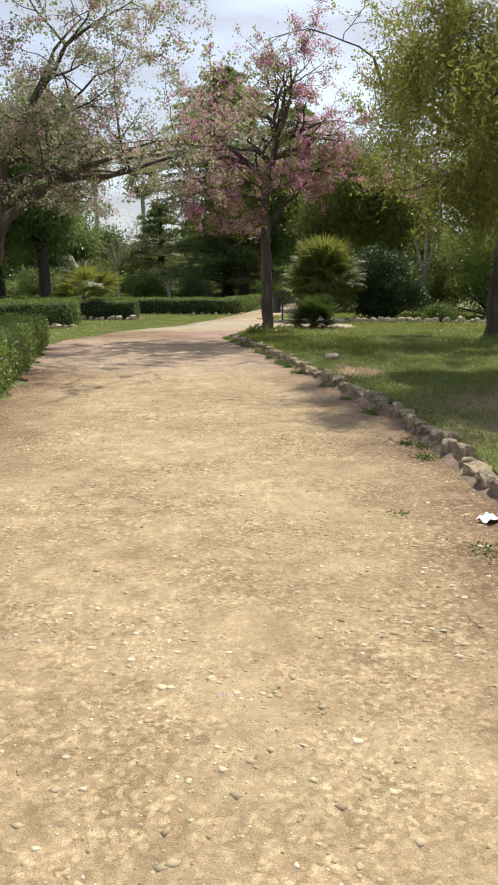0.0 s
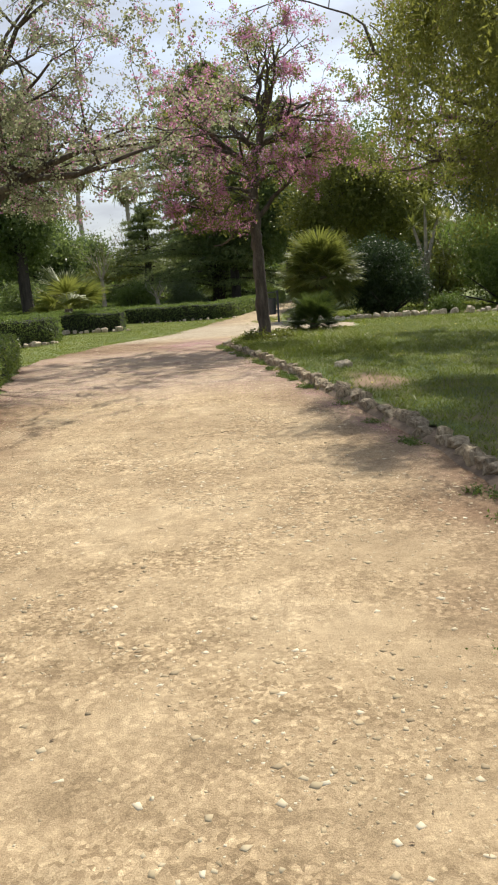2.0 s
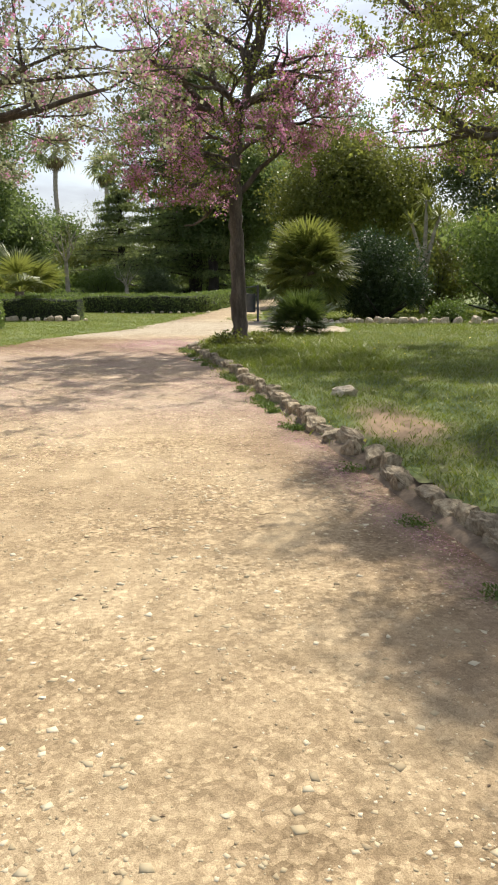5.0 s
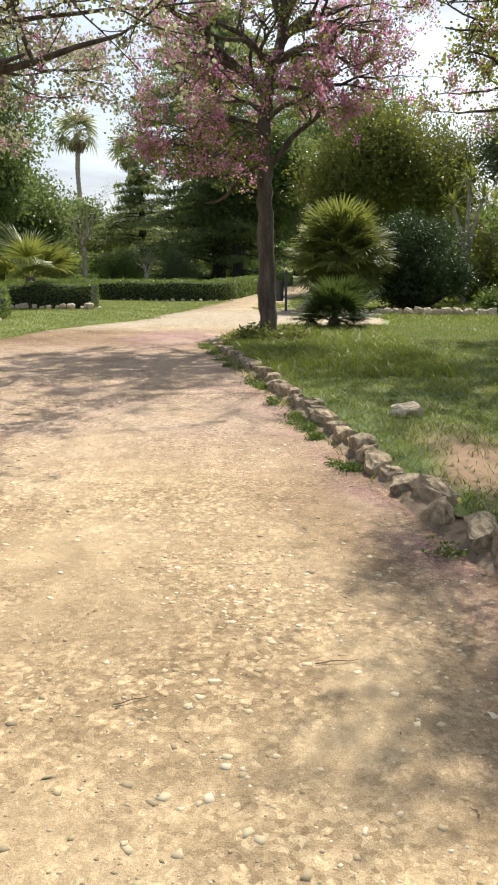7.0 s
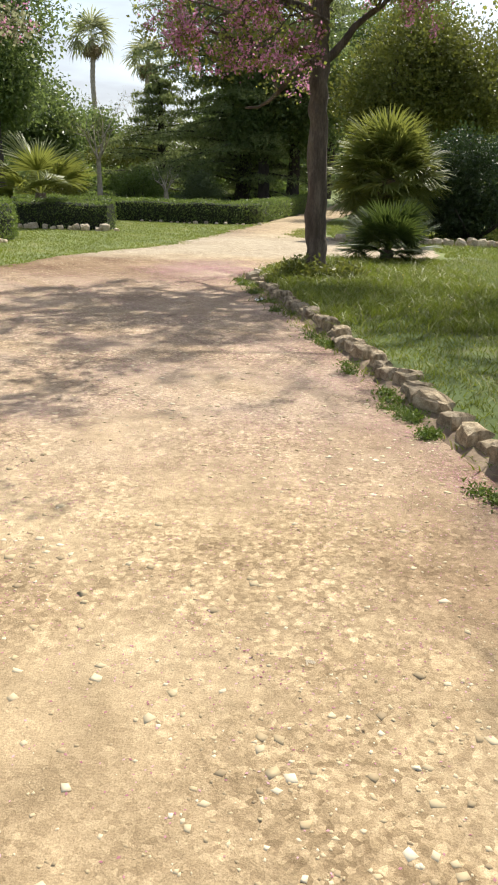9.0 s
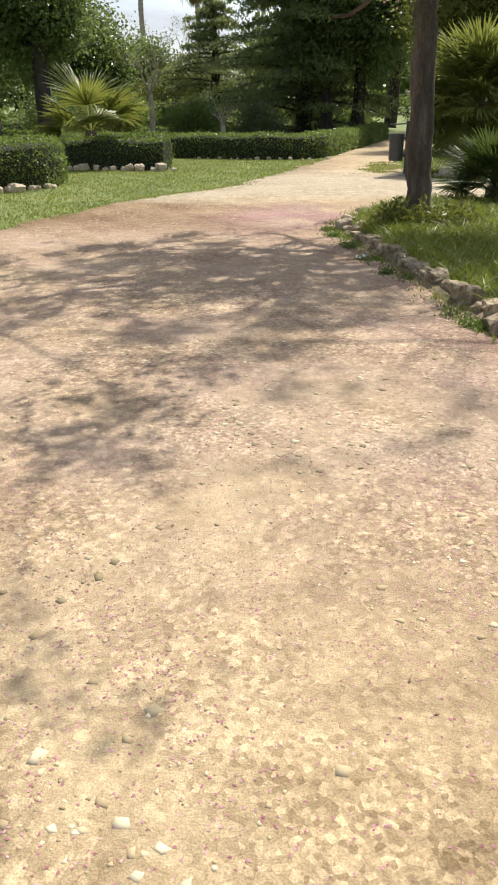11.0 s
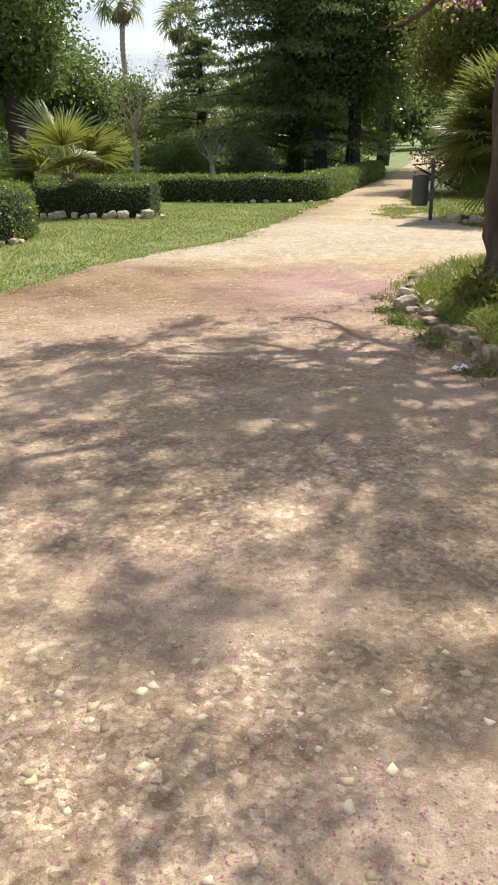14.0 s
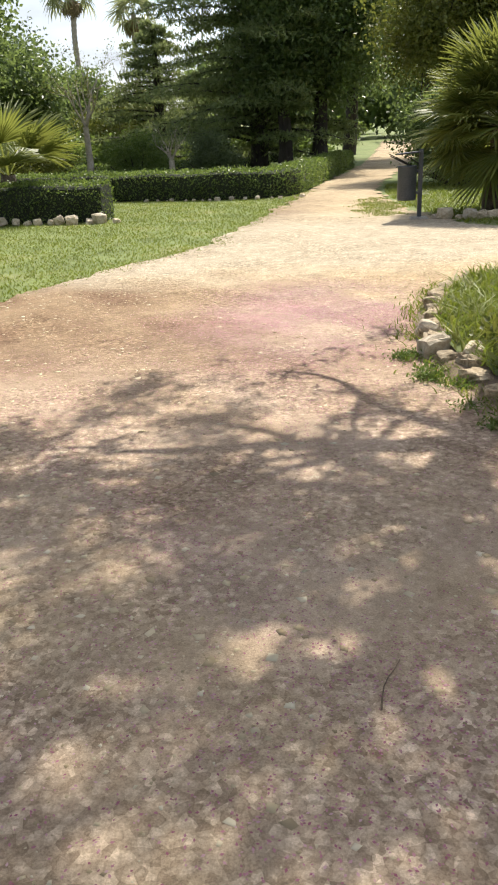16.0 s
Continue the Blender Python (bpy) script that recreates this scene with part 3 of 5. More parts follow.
tagged(piece("kerb_bed", mesh_of("kerb_bed", v, f, SOIL, True)), "brown soil bedding the stone kerb", "soil", kind="structure")

rng = np.random.default_rng(5)
kerb = thing("stone_kerb", (0, 0, 0), "low kerb of rough limestone blocks edging the lawn", "kerb", kind="structure")
kp, kw = along(KERB, 0.01)
s = 0.0
while s < len(kp) - 60:
    ln = rng.uniform(0.17, 0.36)
    q, w = kp[int(s + ln * 50)], kw[int(s + ln * 50)]
    m = pose(q[0] + rng.normal(0, 0.02) + 0.03, q[1], -0.05, rng.normal(0, 5), rng.normal(0, 6), math.degrees(math.atan2(w[1], w[0])) + rng.normal(0, 9))
    ob = piece("stone", KERB_ROCKS[rng.integers(9)], kerb, m @ Matrix.Diagonal((ln * 1.12, rng.uniform(0.18, 0.25), rng.uniform(0.21, 0.31) * (0.8 if q[1] > 19.5 else 1.0), 1)))
    s += ln * 100
for x, y, q, turn in [(-0.10, 20.86, 0.24, 20), (0.08, 20.6, 0.23, 75), (-0.06, 21.35, 0.2, 140)]:
    piece("stone", PALE_ROCKS[int(q * 100) % 8], kerb, pose(x, y, -0.05, 6, -8, turn) @ Matrix.Diagonal((q, q * 0.8, q * 1.05, 1)), "large pale grey boulder")


def rock_row(line, size, seed, label, step=0.9, rocks=PALE_ROCKS):
    rng = np.random.default_rng(seed)
    row = thing("stone_edging", (0, 0, 0), label, "stone edging", "bed edgings", kind="structure")
    p, w = along(line, 0.02)
    s = 0.0
    while s < len(p) - 2:
        ln = size * rng.uniform(0.6, 1.35)
        q = p[int(s)]
        piece("stone", rocks[rng.integers(len(rocks))], row, pose(q[0], q[1] + rng.normal(0, 0.05), float(rise(q[0], q[1])) - 0.05, rng.normal(0, 10), rng.normal(0, 10), rng.uniform(0, 360)) @ Matrix.Diagonal((ln, ln * rng.uniform(0.8, 1.1), ln * rng.uniform(0.7, 1.1), 1)))
        s += ln * step * 50
    return row


rock_row([(-10.5, 22.0), (-8.3, 23.4), (-6.6, 25.5), (-5.85, 26.9)], 0.24, 41, "rough pale stones at the foot of the rounded hedge", 1.05)
rock_row([(-8.6, 32.5), (-6.4, 32.2), (-4.15, 31.95)], 0.25, 42, "pale limestone lumps along the hedge foot", 1.1)
rock_row([(-4.6, 38.2), (-2.1, 37.2), (-0.2, 37.6)], 0.13, 43, "small pale stones under the long hedge", 2.4)
rock_row([(1.8, 30.2), (3.6, 29.9), (5.4, 29.6), (8.6, 29.2), (12.5, 29.0), (17.0, 29.4)], 0.28, 44, "pale stones bordering the planted bed", 0.85)
lawn_stone = piece("stone", PALE_ROCKS[3], None, pose(1.95, 14.1, 0.055, 8, 0, 20) @ Matrix.Diagonal((0.29, 0.22, 0.19, 1)))
tagged(lawn_stone, "single pale stone lying in the grass", "stone")


# ---- trees ----
def leafy(name, verts_faces, material, ob, label=""):
    v, f = verts_faces
    return piece(name, mesh_of(name, v, f, material), ob, label=label)


def trunk_parts(ob, paths, bark, thick_level, sides=9):
    """The trunk and each main limb as pieces of their own, the twigs as one."""
    stems = sorted({lv for lv, *_ in paths}, reverse=True)
    v, f = tubes([(p, r) for lv, p, r in paths if lv == stems[0]], sides + 7)
    girth = max(r.max() for lv, p, r in paths if lv == stems[0])
    v[:, :2] += girth * 0.07 * np.stack([wavy(v[:, 2] * 3.1 + v[:, 1] * 9, v[:, 0] * 11), wavy(v[:, 2] * 2.7 + v[:, 0] * 9, v[:, 1] * 11 + 4)], -1)
    piece("trunk", mesh_of("trunk", v, f, bark, True), ob)
    for lv, p, r in paths:
        if lv < stems[0] and lv >= thick_level:
            v, f = tubes([(p, r)], 7)
            piece("limb", mesh_of("limb", v, f, bark, True), ob)
    twigs = [(p, r) for lv, p, r in paths if lv < thick_level]
    if twigs:
        v, f = tubes(twigs, 4)
        piece("twig_work", mesh_of("twig_work", v, f, bark, True), ob)["kind"] = "stuff"


def redbud(place, stem, limbs, seed, label, leaf_n, flower_n, leaf_size=0.05, reach=0.62, girth=0.17, lift=-0.01, floor=2.2, bend=0.5, fork=(3, 4), leaf_kind=BUD_LEAF):
    """A judas tree: bent dark trunk, crooked limbs, blossom close along the twigs, small round leaves."""
    rng = np.random.default_rng(seed)
    ob = thing("judas_tree", place, label, "tree", "judas trees")
    stem = np.array(stem, float)
    t = np.linspace(0, len(stem) - 1, 4 * len(stem))
    pts = np.stack([np.interp(t, np.arange(len(stem)), stem[:, k]) for k in range(3)], -1)
    pts[1:-1] += rng.normal(0, 0.015, (len(pts) - 2, 3))
    rad = girth * (1 - 0.55 * t / t[-1])
    rad[0], rad[1] = girth * 1.35, girth * 1.12
    paths, tips = [(9, pts, rad)], []
    for at, way, ln, r in limbs:
        o = np.array([np.interp(at, pts[:, 2], pts[:, k]) for k in range(3)])
        got, tp = grow(rng, o, way, ln, r, 3, fork, bend, lift, reach, 0.85)
        paths += [(lv + 1, p, q) for lv, p, q in got if lv == 3 or p[:, 2].min() > floor]
        tips += [q for q in tp if q[0][2] > floor]
    trunk_parts(ob, paths, BARK, 3)
    tp = np.array([q for q, _, _ in tips])
    tp = tp[np.hypot(tp[:, 0] - stem[-3, 0], tp[:, 1] - stem[-3, 1]) > 0.5]
    fl = tp[np.hypot(tp[:, 0] - stem[-3, 0], tp[:, 1] - stem[-3, 1]) > 0.8]
    pick = rng.integers(0, len(tp), leaf_n)
    leafy("leaves", leaves(rng, tp[pick], leaf_size, 0.95, 0.5, jitter=0.07), leaf_kind, ob, "small fresh green heart-shaped leaves")
    centres = fl[rng.integers(0, len(fl), flower_n // 8)]
    centres = centres[wavy(centres[:, 0] * 1.1, centres[:, 1] * 1.1 + centres[:, 2]) + rng.normal(0, 0.55, len(centres)) > -0.35] + rng.normal(0, 0.05, 3)
    leafy("blossom", leaves(rng, clumped(rng, centres, 8, 0.045), 0.042, 0.8, 0.2), BLOSSOM, ob, "magenta pink blossom clusters")
    return ob


main_stem = [(0, 0, -0.1), (-0.03, 0, 0.6), (-0.06, 0, 1.4), (-0.09, 0.02, 2.2), (-0.10, 0.04, 3.0), (-0.11, 0.05, 3.7), (-0.06, 0.08, 4.2), (0.14, 0.1, 4.8), (0.22, 0.1, 5.5)]
redbud((0.86, 21.4, 0.06), main_stem, [
    (3.15, (-1.0, -0.1, 0.10), 1.7, 0.085), (2.95, (1.0, 0.1, 0.16), 1.6, 0.07), (3.0, (-0.5, 0.9, 0.15), 1.6, 0.055), (3.3, (0.3, -1.0, 0.2), 1.5, 0.055),
    (4.15, (-1.0, -0.1, 0.75), 2.4, 0.095), (4.2, (-0.6, 0.7, 0.8), 2.1, 0.06), (4.9, (0.5, 0.1, 1.0), 1.9, 0.08), (5.2, (-0.25, -0.3, 1.0), 1.8, 0.075), (5.4, (0.35, 0.3, 1.0), 1.7, 0.07),
    (5.0, (0.9, -0.3, 0.6), 1.8, 0.065), (4.6, (0.8, 0.6, 0.5), 1.8, 0.06), (3.7, (0.9, -0.5, 0.35), 1.6, 0.055), (3.6, (-0.8, -0.7, 0.3), 1.6, 0.055), (3.9, (-0.7, 0.7, 0.35), 1.7, 0.055), (4.6, (-0.7, -0.7, 0.7), 1.9, 0.06), (4.5, (-0.85, 0.2, 1.0), 2.1, 0.06), (5.3, (0.8, 0.2, 0.8), 1.8, 0.06), (5.35, (-0.6, 0.3, 0.9), 1.8, 0.06),
    (4.7, (1.0, 0.2, 0.55), 2.2, 0.07), (5.2, (1.0, 0.0, 0.85), 2.1, 0.06), (4.3, (1.0, 0.4, 0.40), 2.1, 0.06)],
    31, "judas tree in pink blossom at the tip of the lawn", 16000, 44000, floor=2.6, fork=(3, 4))

redbud((-6.0, 18.4, 0.0), [(0, 0, -0.1), (0.1, 0, 0.8), (0.25, 0, 1.8), (0.5, 0.05, 2.8), (0.6, 0.1, 4.0), (0.7, 0.1, 5.0)], [
    (2.9, (1.0, 0.05, 0.42), 4.1, 0.12), (3.3, (0.9, -0.3, 0.42), 3.4, 0.1), (3.7, (1.0, 0.15, 0.34), 4.3, 0.1), (4.2, (0.85, 0.7, 0.35), 3.0, 0.08), (4.7, (0.95, 0.0, 0.48), 3.7, 0.09), (4.2, (-0.8, 0.3, 0.7), 2.2, 0.08), (4.6, (0.4, -1.0, 0.5), 3.0, 0.07), (4.9, (0.8, 0.1, 0.8), 3.2, 0.07), (4.4, (0.9, -0.6, 0.3), 3.2, 0.07)],
    32, "judas tree overhanging the path from behind the hedge", 36000, 20000, 0.055, 0.56, 0.2, 0.0, 3.2, 0.3, (4, 5), PALE_BUD)

redbud((7.0, 20.4, 0.06), [(0, 0, -0.1), (-0.1, 0, 1.0), (0.0, 0, 2.2), (0.1, 0, 3.2), (0.0, 0.1, 4.4), (-0.2, 0.1, 5.4)], [
    (3.0, (-1.0, -0.3, 0.55), 2.9, 0.13), (3.4, (-0.9, -0.7, 0.5), 3.0, 0.13), (4.2, (-0.9, 0.2, 0.55), 2.9, 0.11), (3.7, (-0.7, 0.8, 0.45), 2.9, 0.1), (3.6, (0.2, 1.0, 0.5), 2.6, 0.1), (3.8, (-0.4, -1.0, 0.5), 2.8, 0.1), (4.8, (0.6, 0.2, 0.8), 2.6, 0.1), (5.0, (-0.2, 0.3, 1.0), 2.4, 0.1), (4.4, (0.8, -0.6, 0.5), 2.6, 0.09),
    (4.6, (-1.0, 0.25, 0.75), 4.4, 0.12), (5.0, (-0.9, 0.4, 0.8), 4.0, 0.1), (5.0, (-0.8, 0.7, 0.8), 3.6, 0.1), (4.0, (-1.0, 0.45, 0.6), 4.0, 0.1)],
    33, "judas tree with a dark thick trunk on the lawn", 34000, 15000, 0.06, 0.64, 0.36, 0.02, 3.6)


def drooping_tree(place, seed):
    """A broad tree with long hanging feathery sprays."""
    rng = np.random.default_rng(seed)
    ob = thing("pepper_tree", place, "broad tree with drooping light green feathery foliage", "tree")
    paths, tips = [(9, np.array([(0, 0, -0.1), (-0.15, 0.1, 1.0), (-0.3, 0.1, 2.2), (-0.5, 0.2, 3.4)]), np.array([0.36, 0.27, 0.24, 0.2]))], []
    for way, ln in [((-1, 0.1, 0.7), 3.0), ((-0.8, -0.7, 0.8), 2.8), ((-0.7, 0.9, 0.7), 3.2), ((0.8, 0.4, 0.8), 2.8), ((-0.2, 0.1, 1.0), 3.0), ((0.3, -0.9, 0.8), 2.8), ((0.2, 1.0, 0.7), 3.0)]:
        got, tp = grow(rng, (-0.45, 0.18, 3.1), way, ln, 0.13, 3, (3, 4), 0.3, 0.0, 0.6, 0.8)
        paths += [(lv + 1, p, q) for lv, p, q in got if (p[:, 0] - 0.36 * p[:, 2]).min() > 1.45 - place[0] and (p[:, 1] - 0.76 * p[:, 2]).min() > 7.0 - place[1]]
        tips += tp
    trunk_parts(ob, paths, DARK_BARK, 3)
    tp = np.array([q for q, _, _ in tips])
    n, k = 13500, 24
    start_at = tp[rng.integers(0, len(tp), n)]
    t = np.tile(np.linspace(0, 1, k), n)
    drop = np.repeat(rng.uniform(0.5, 2.4, n), k) * t
    sway = np.repeat(rng.normal(0, 0.25, (n, 2)), k, axis=0) * t[:, None]
    pts = np.repeat(start_at, k, axis=0)
    pts[:, :2] += sway
    pts[:, 2] -= drop
    rim = np.repeat(np.abs(rng.normal(0, 0.45, n)) - 0.15, k)
    rim += np.repeat((rng.random(n) < 0.16) * rng.uniform(0.2, 0.7, n), k)
    gx, gy = pts[:, 0] + place[0] - 0.35 * pts[:, 2], pts[:, 1] + place[1] - 0.76 * pts[:, 2]
    low = 2.05 + 0.3 * wavy(pts[:, 0] * 1.5, pts[:, 1] * 1.5)
    pts = pts[(pts[:, 2] > low) & (gx > 1.7 - 0.4 * np.clip(pts[:, 2] - 3.8, 0, 2) + 0.25 * wavy(pts[:, 1], pts[:, 2]) - rim) & (gy > 6.5 + 0.9 * np.clip(2.2 - gx, 0, 2) + 0.3 * wavy(pts[:, 0], pts[:, 2]) - 0.5 * rim)]
    leafy("foliage", leaves(rng, pts, 0.072, 0.30, 0.0, jitter=0.05, ways=np.array([0, 0, -0.7])), DROOP_LEAF, ob)
    return ob


drooping_tree((6.1, 10.8, 0.06), 61)


def broadleaf(place, height, crown, seed, label, material, n, size, trunk_r=0.3, bark=DARK_BARK, name="tree", lean=(0, 0), clump=True, group=""):
    """A full-crowned tree: tapered trunk, limbs into the crown, leaves in clumps with gaps between."""
    rng = np.random.default_rng(seed)
    ob = thing(name, place, label, "tree", group)
    top = np.array([lean[0], lean[1], height * 0.72])
    t = np.linspace(0, 1, 9)[:, None]
    pts = t * top + np.array([0, 0, -0.1]) * (1 - t)
    pts[1:] += rng.normal(0, 0.04, (8, 3))
    paths = [(9, pts, trunk_r * np.r_[1.35, np.linspace(1.0, 0.3, 8)])]
    for c, r in crown:
        c = np.array(c, float)
        o = pts[rng.integers(3, 7)]
        mid = (o + c) / 2 + rng.normal(0, 0.15, 3)
        paths.append((2, np.array([o, mid, c]), trunk_r * np.array([0.4, 0.25, 0.1])))
    trunk_parts(ob, paths, bark, 2)
    if clump:
        centres, d = in_blobs(rng, crown, max(30, n // 60))
        pts = clumped(rng, centres, 60, size * 2.6)
        d = np.repeat(d, 60, axis=0)
    else:
        pts, d = in_blobs(rng, crown, n)
    leafy("crown", leaves(rng, pts, size, 0.6, 0.35, ways=d * 0.6 + np.array([0, 0, -0.2])), material, ob)
    return ob


def blobs(rng, centre, radii, n, part):
    """A crown of overlapping lumps round a centre."""
    out = [(centre, tuple(r * 0.72 for r in radii))]
    for d in unit(rng.normal(0, 1, (n, 3))):
        c = np.array(centre) + d * np.array(radii) * 0.62
        k = part * rng.uniform(0.75, 1.2)
        out.append((tuple(c), (radii[0] * k, radii[1] * k, radii[2] * k * 0.8)))
    return out


brng = np.random.default_rng(77)
# dark evergreens beyond the parterre
broadleaf((-10.6, 40.5, 0.0), 11, blobs(brng, (0, 0, 6.8), (3.4, 3.4, 4.2), 9, 0.42), 201, "dark evergreen oak with a thick trunk behind the hedge", DARK_LEAF, 42000, 0.16, 0.32, name="oak_tree")
broadleaf((-14.5, 45.0, 0.0), 11, blobs(brng, (0, 0, 6.2), (4.0, 4.0, 4.6), 9, 0.42), 202, "dense dark evergreen tree in the garden", DARK_LEAF, 36000, 0.19, 0.35, name="oak_tree")
broadleaf((-15.5, 60.0, 0.1), 8, blobs(brng, (0, 0, 4.6), (4.0, 3.5, 3.4), 7, 0.42), 203, "rounded dark tree beyond the parterre", DARK_LEAF, 24000, 0.22, 0.3, name="oak_tree")
broadleaf((-22.0, 52.0, 0.1), 12, blobs(brng, (0, 0, 6.0), (4.6, 4.2, 5.2), 9, 0.42), 207, "dark evergreen tree at the garden edge", DARK_LEAF, 26000, 0.22, 0.34, name="oak_tree")
broadleaf((-19.0, 34.0, 0.0), 12, blobs(brng, (0, 0, 6.4), (4.4, 4.4, 5.0), 9, 0.42), 204, "tall leafy evergreen at the garden edge", DARK_LEAF, 30000, 0.2, 0.35, name="tree")


broadleaf((-14.6, 75.0, 0.6), 5.8, blobs(np.random.default_rng(78), (0, 0, 3.4), (2.3, 2.2, 2.3), 8, 0.42), 208, "small rounded dark tree below the tall palms", DARK_LEAF, 9000, 0.24, 0.2, name="tree")
broadleaf((-19.0, 78.0, 0.7), 5.0, blobs(np.random.default_rng(79), (0, 0, 3.0), (3.0, 2.2, 2.2), 8, 0.42), 209, "low dark tree at the garden's far side", DARK_LEAF, 9000, 0.24, 0.2, name="tree")


def cedar(place, height, spread, seed, label, n_branch=90, needles=420, low=0.12, outline=None):
    """A cedar: straight trunk, tiers of level boughs, flat sprays of needles that droop at the rim."""
    rng = np.random.default_rng(seed)
    ob = thing("cedar_tree", place, label, "tree", "cedars")
    z = np.linspace(-0.1, height, 12)
    paths = [(9, np.stack([0.15 * np.sin(z * 0.4), 0.1 * np.cos(z * 0.5) - 0.1, z], -1), np.linspace(0.42, 0.05, 12))]
    P = []
    for k in range(n_branch):
        u = low + (1 - low) * (k + rng.random()) / n_branch
        h, a = height * u, k * 2.4 + rng.normal(0, 0.4)
        ln = (spread * np.interp(u, outline[0], outline[1]) if outline else spread * (1 - u) ** 0.6) * rng.uniform(0.6, 1.1) + 0.4
        d = np.array([math.cos(a), math.sin(a), rng.normal(0.17, 0.09)])
        t = np.linspace(0, 1, 6)[:, None]
        pts = np.array([0, 0, h]) + d * ln * t + np.array([0, 0, -0.22 * ln]) * t ** 2
        paths.append((1, pts, np.linspace(0.07, 0.012, 6) * (1.2 - u)))
        s = rng.random(needles) ** 0.7
        q = np.stack([np.interp(s, t[:, 0], pts[:, j]) for j in range(3)], -1)
        off = rng.normal(0, 1, needles) * (0.10 + 0.16 * ln * (1 - s * 0.55))
        q += np.array([-d[1], d[0], 0]) * off[:, None]
        q[:, 2] += rng.normal(0.02, 0.045, needles) - 0.14 * np.abs(off)
        P.append(q)
    trunk_parts(ob, paths, DARK_BARK, 2)
    q = np.concatenate(P)
    leafy("needle_sprays", leaves(rng, q, 0.24, 0.26, 0.4, 0.1), NEEDLE, ob)
    return ob


cedar((-1.6, 54.0, 0.15), 15.0, 6.0, 301, "broad old cedar with level dark boughs", 190, 480, 0.06, ((0.0, 0.3, 0.5, 0.7, 0.86, 1.0), (0.85, 0.72, 0.92, 1.0, 0.62, 0.05)))
cedar((-7.0, 60.0, 0.3), 7.0, 4.2, 302, "younger cedar with layered boughs", 60, 300, 0.05)
cedar((3.8, 66.0, 0.6), 15.0, 5.5, 303, "dark cedar beside the far path", 80, 330, 0.25)
broadleaf((1.2, 53.0, 0.2), 11, blobs(brng, (0.3, 0, 6.2), (3.0, 3.0, 3.6), 8, 0.42), 205, "dark oak shading the far path", DARK_LEAF, 36000, 0.18, 0.34, name="oak_tree")
broadleaf((-0.4, 52.0, 0.2), 10, blobs(brng, (-0.2, 0.5, 5.8), (2.4, 2.6, 3.0), 7, 0.42), 206, "dark oak beside the long hedge", DARK_LEAF, 24000, 0.18, 0.30, name="oak_tree")


# ---- palms ----
def fan_mesh(name, seed, segments, radius, material, droop=0.25, arc=300, stalk=0.8, width=0.028):
    """One fan leaf: stalk along +x, then folded blades spread like a hand fan."""
    rng = np.random.default_rng(seed)
    V, F = [], []

    def strip(pts, half):
        b = len(V)
        for (p, sd, up), h in zip(pts, half):
            V.extend([p - sd * h, p + up * h * 0.5, p + sd * h])
        for q in range(len(pts) - 1):
            o = b + q * 3
            F.append((o, o + 1, o + 4, o + 3))
            F.append((o + 1, o + 2, o + 5, o + 4))

    up, sd = np.array([0, 0, 1.0]), np.array([0, 1.0, 0])
    strip([(np.array([stalk * k / 3, 0, 0.06 * math.sin(k)]), sd, up) for k in range(4)], [0.022, 0.016, 0.014, 0.012])
    o = np.array([stalk, 0, 0.06 * math.sin(3)])
    for k in range(segments):
        a = radians(arc) * (k / (segments - 1) - 0.5) + rng.normal(0, 0.02)
        d = np.array([math.cos(a), math.sin(a), 0.22 * math.cos(a * 2) * 0.4])
        ln = radius * (0.78 + 0.22 * math.cos(a * 0.6)) * rng.uniform(0.9, 1.06)
        s2 = np.array([-math.sin(a), math.cos(a), 0])
        tip = rng.uniform(0.6, 1.5) * droop
        strip([(o + d * ln * q - up * tip * ln * q ** 2.4, s2, up) for q in (0.0, 0.4, 0.75, 1.0)], [0.004, width * 0.62, width * 0.5, 0.002])
    return mesh_of(name, np.array(V), F, material)


def fan_palm(place, label, seed, fans, crown_z, meshes, trunk_r=0.16, low=-35, high=85, name="fan_palm", scale=1.0, group="fan palms", skirt=None, skirt_n=0):
    rng = np.random.default_rng(seed)
    ob = thing(name, place, label, "palm", group)
    z = np.linspace(-0.1, crown_z, max(6, int(crown_z * 5)))
    r = trunk_r * (1 + 0.10 * np.sin(np.arange(len(z)) * 2.2))
    v, f = tubes([(np.stack([0.06 * np.sin(z), 0.05 * np.cos(z * 1.3) - 0.05, z], -1), r)], 10)
    piece("trunk", mesh_of("trunk", v, f, GREY_BARK if crown_z > 5 else PALM_BARK, False), ob)
    for k in range(fans):
        a = k * 137.5 + rng.normal(0, 12)
        el = low + (high - low) * (1 - (k + 0.5) / fans) ** 0.8 + rng.normal(0, 6)
        m = pose(0.06 * math.sin(crown_z), 0, crown_z - 0.12 * (k / fans), 0, 0, a) @ pose(0, 0, 0, rng.normal(0, 14), -el, 0)
        piece("frond", meshes[rng.integers(len(meshes))], ob, m @ Matrix.Scale(scale * rng.uniform(0.85, 1.12), 4))
    for k in range(skirt_n):
        m = pose(0, 0, crown_z - 0.15 - 0.5 * rng.random(), 0, 0, k * 137.5) @ pose(0, 0, 0, rng.normal(0, 20), 58 + rng.normal(0, 10), 0)
        piece("dry_frond", skirt[rng.integers(len(skirt))], ob, m @ Matrix.Scale(scale * rng.uniform(0.7, 0.95), 4))
    return ob


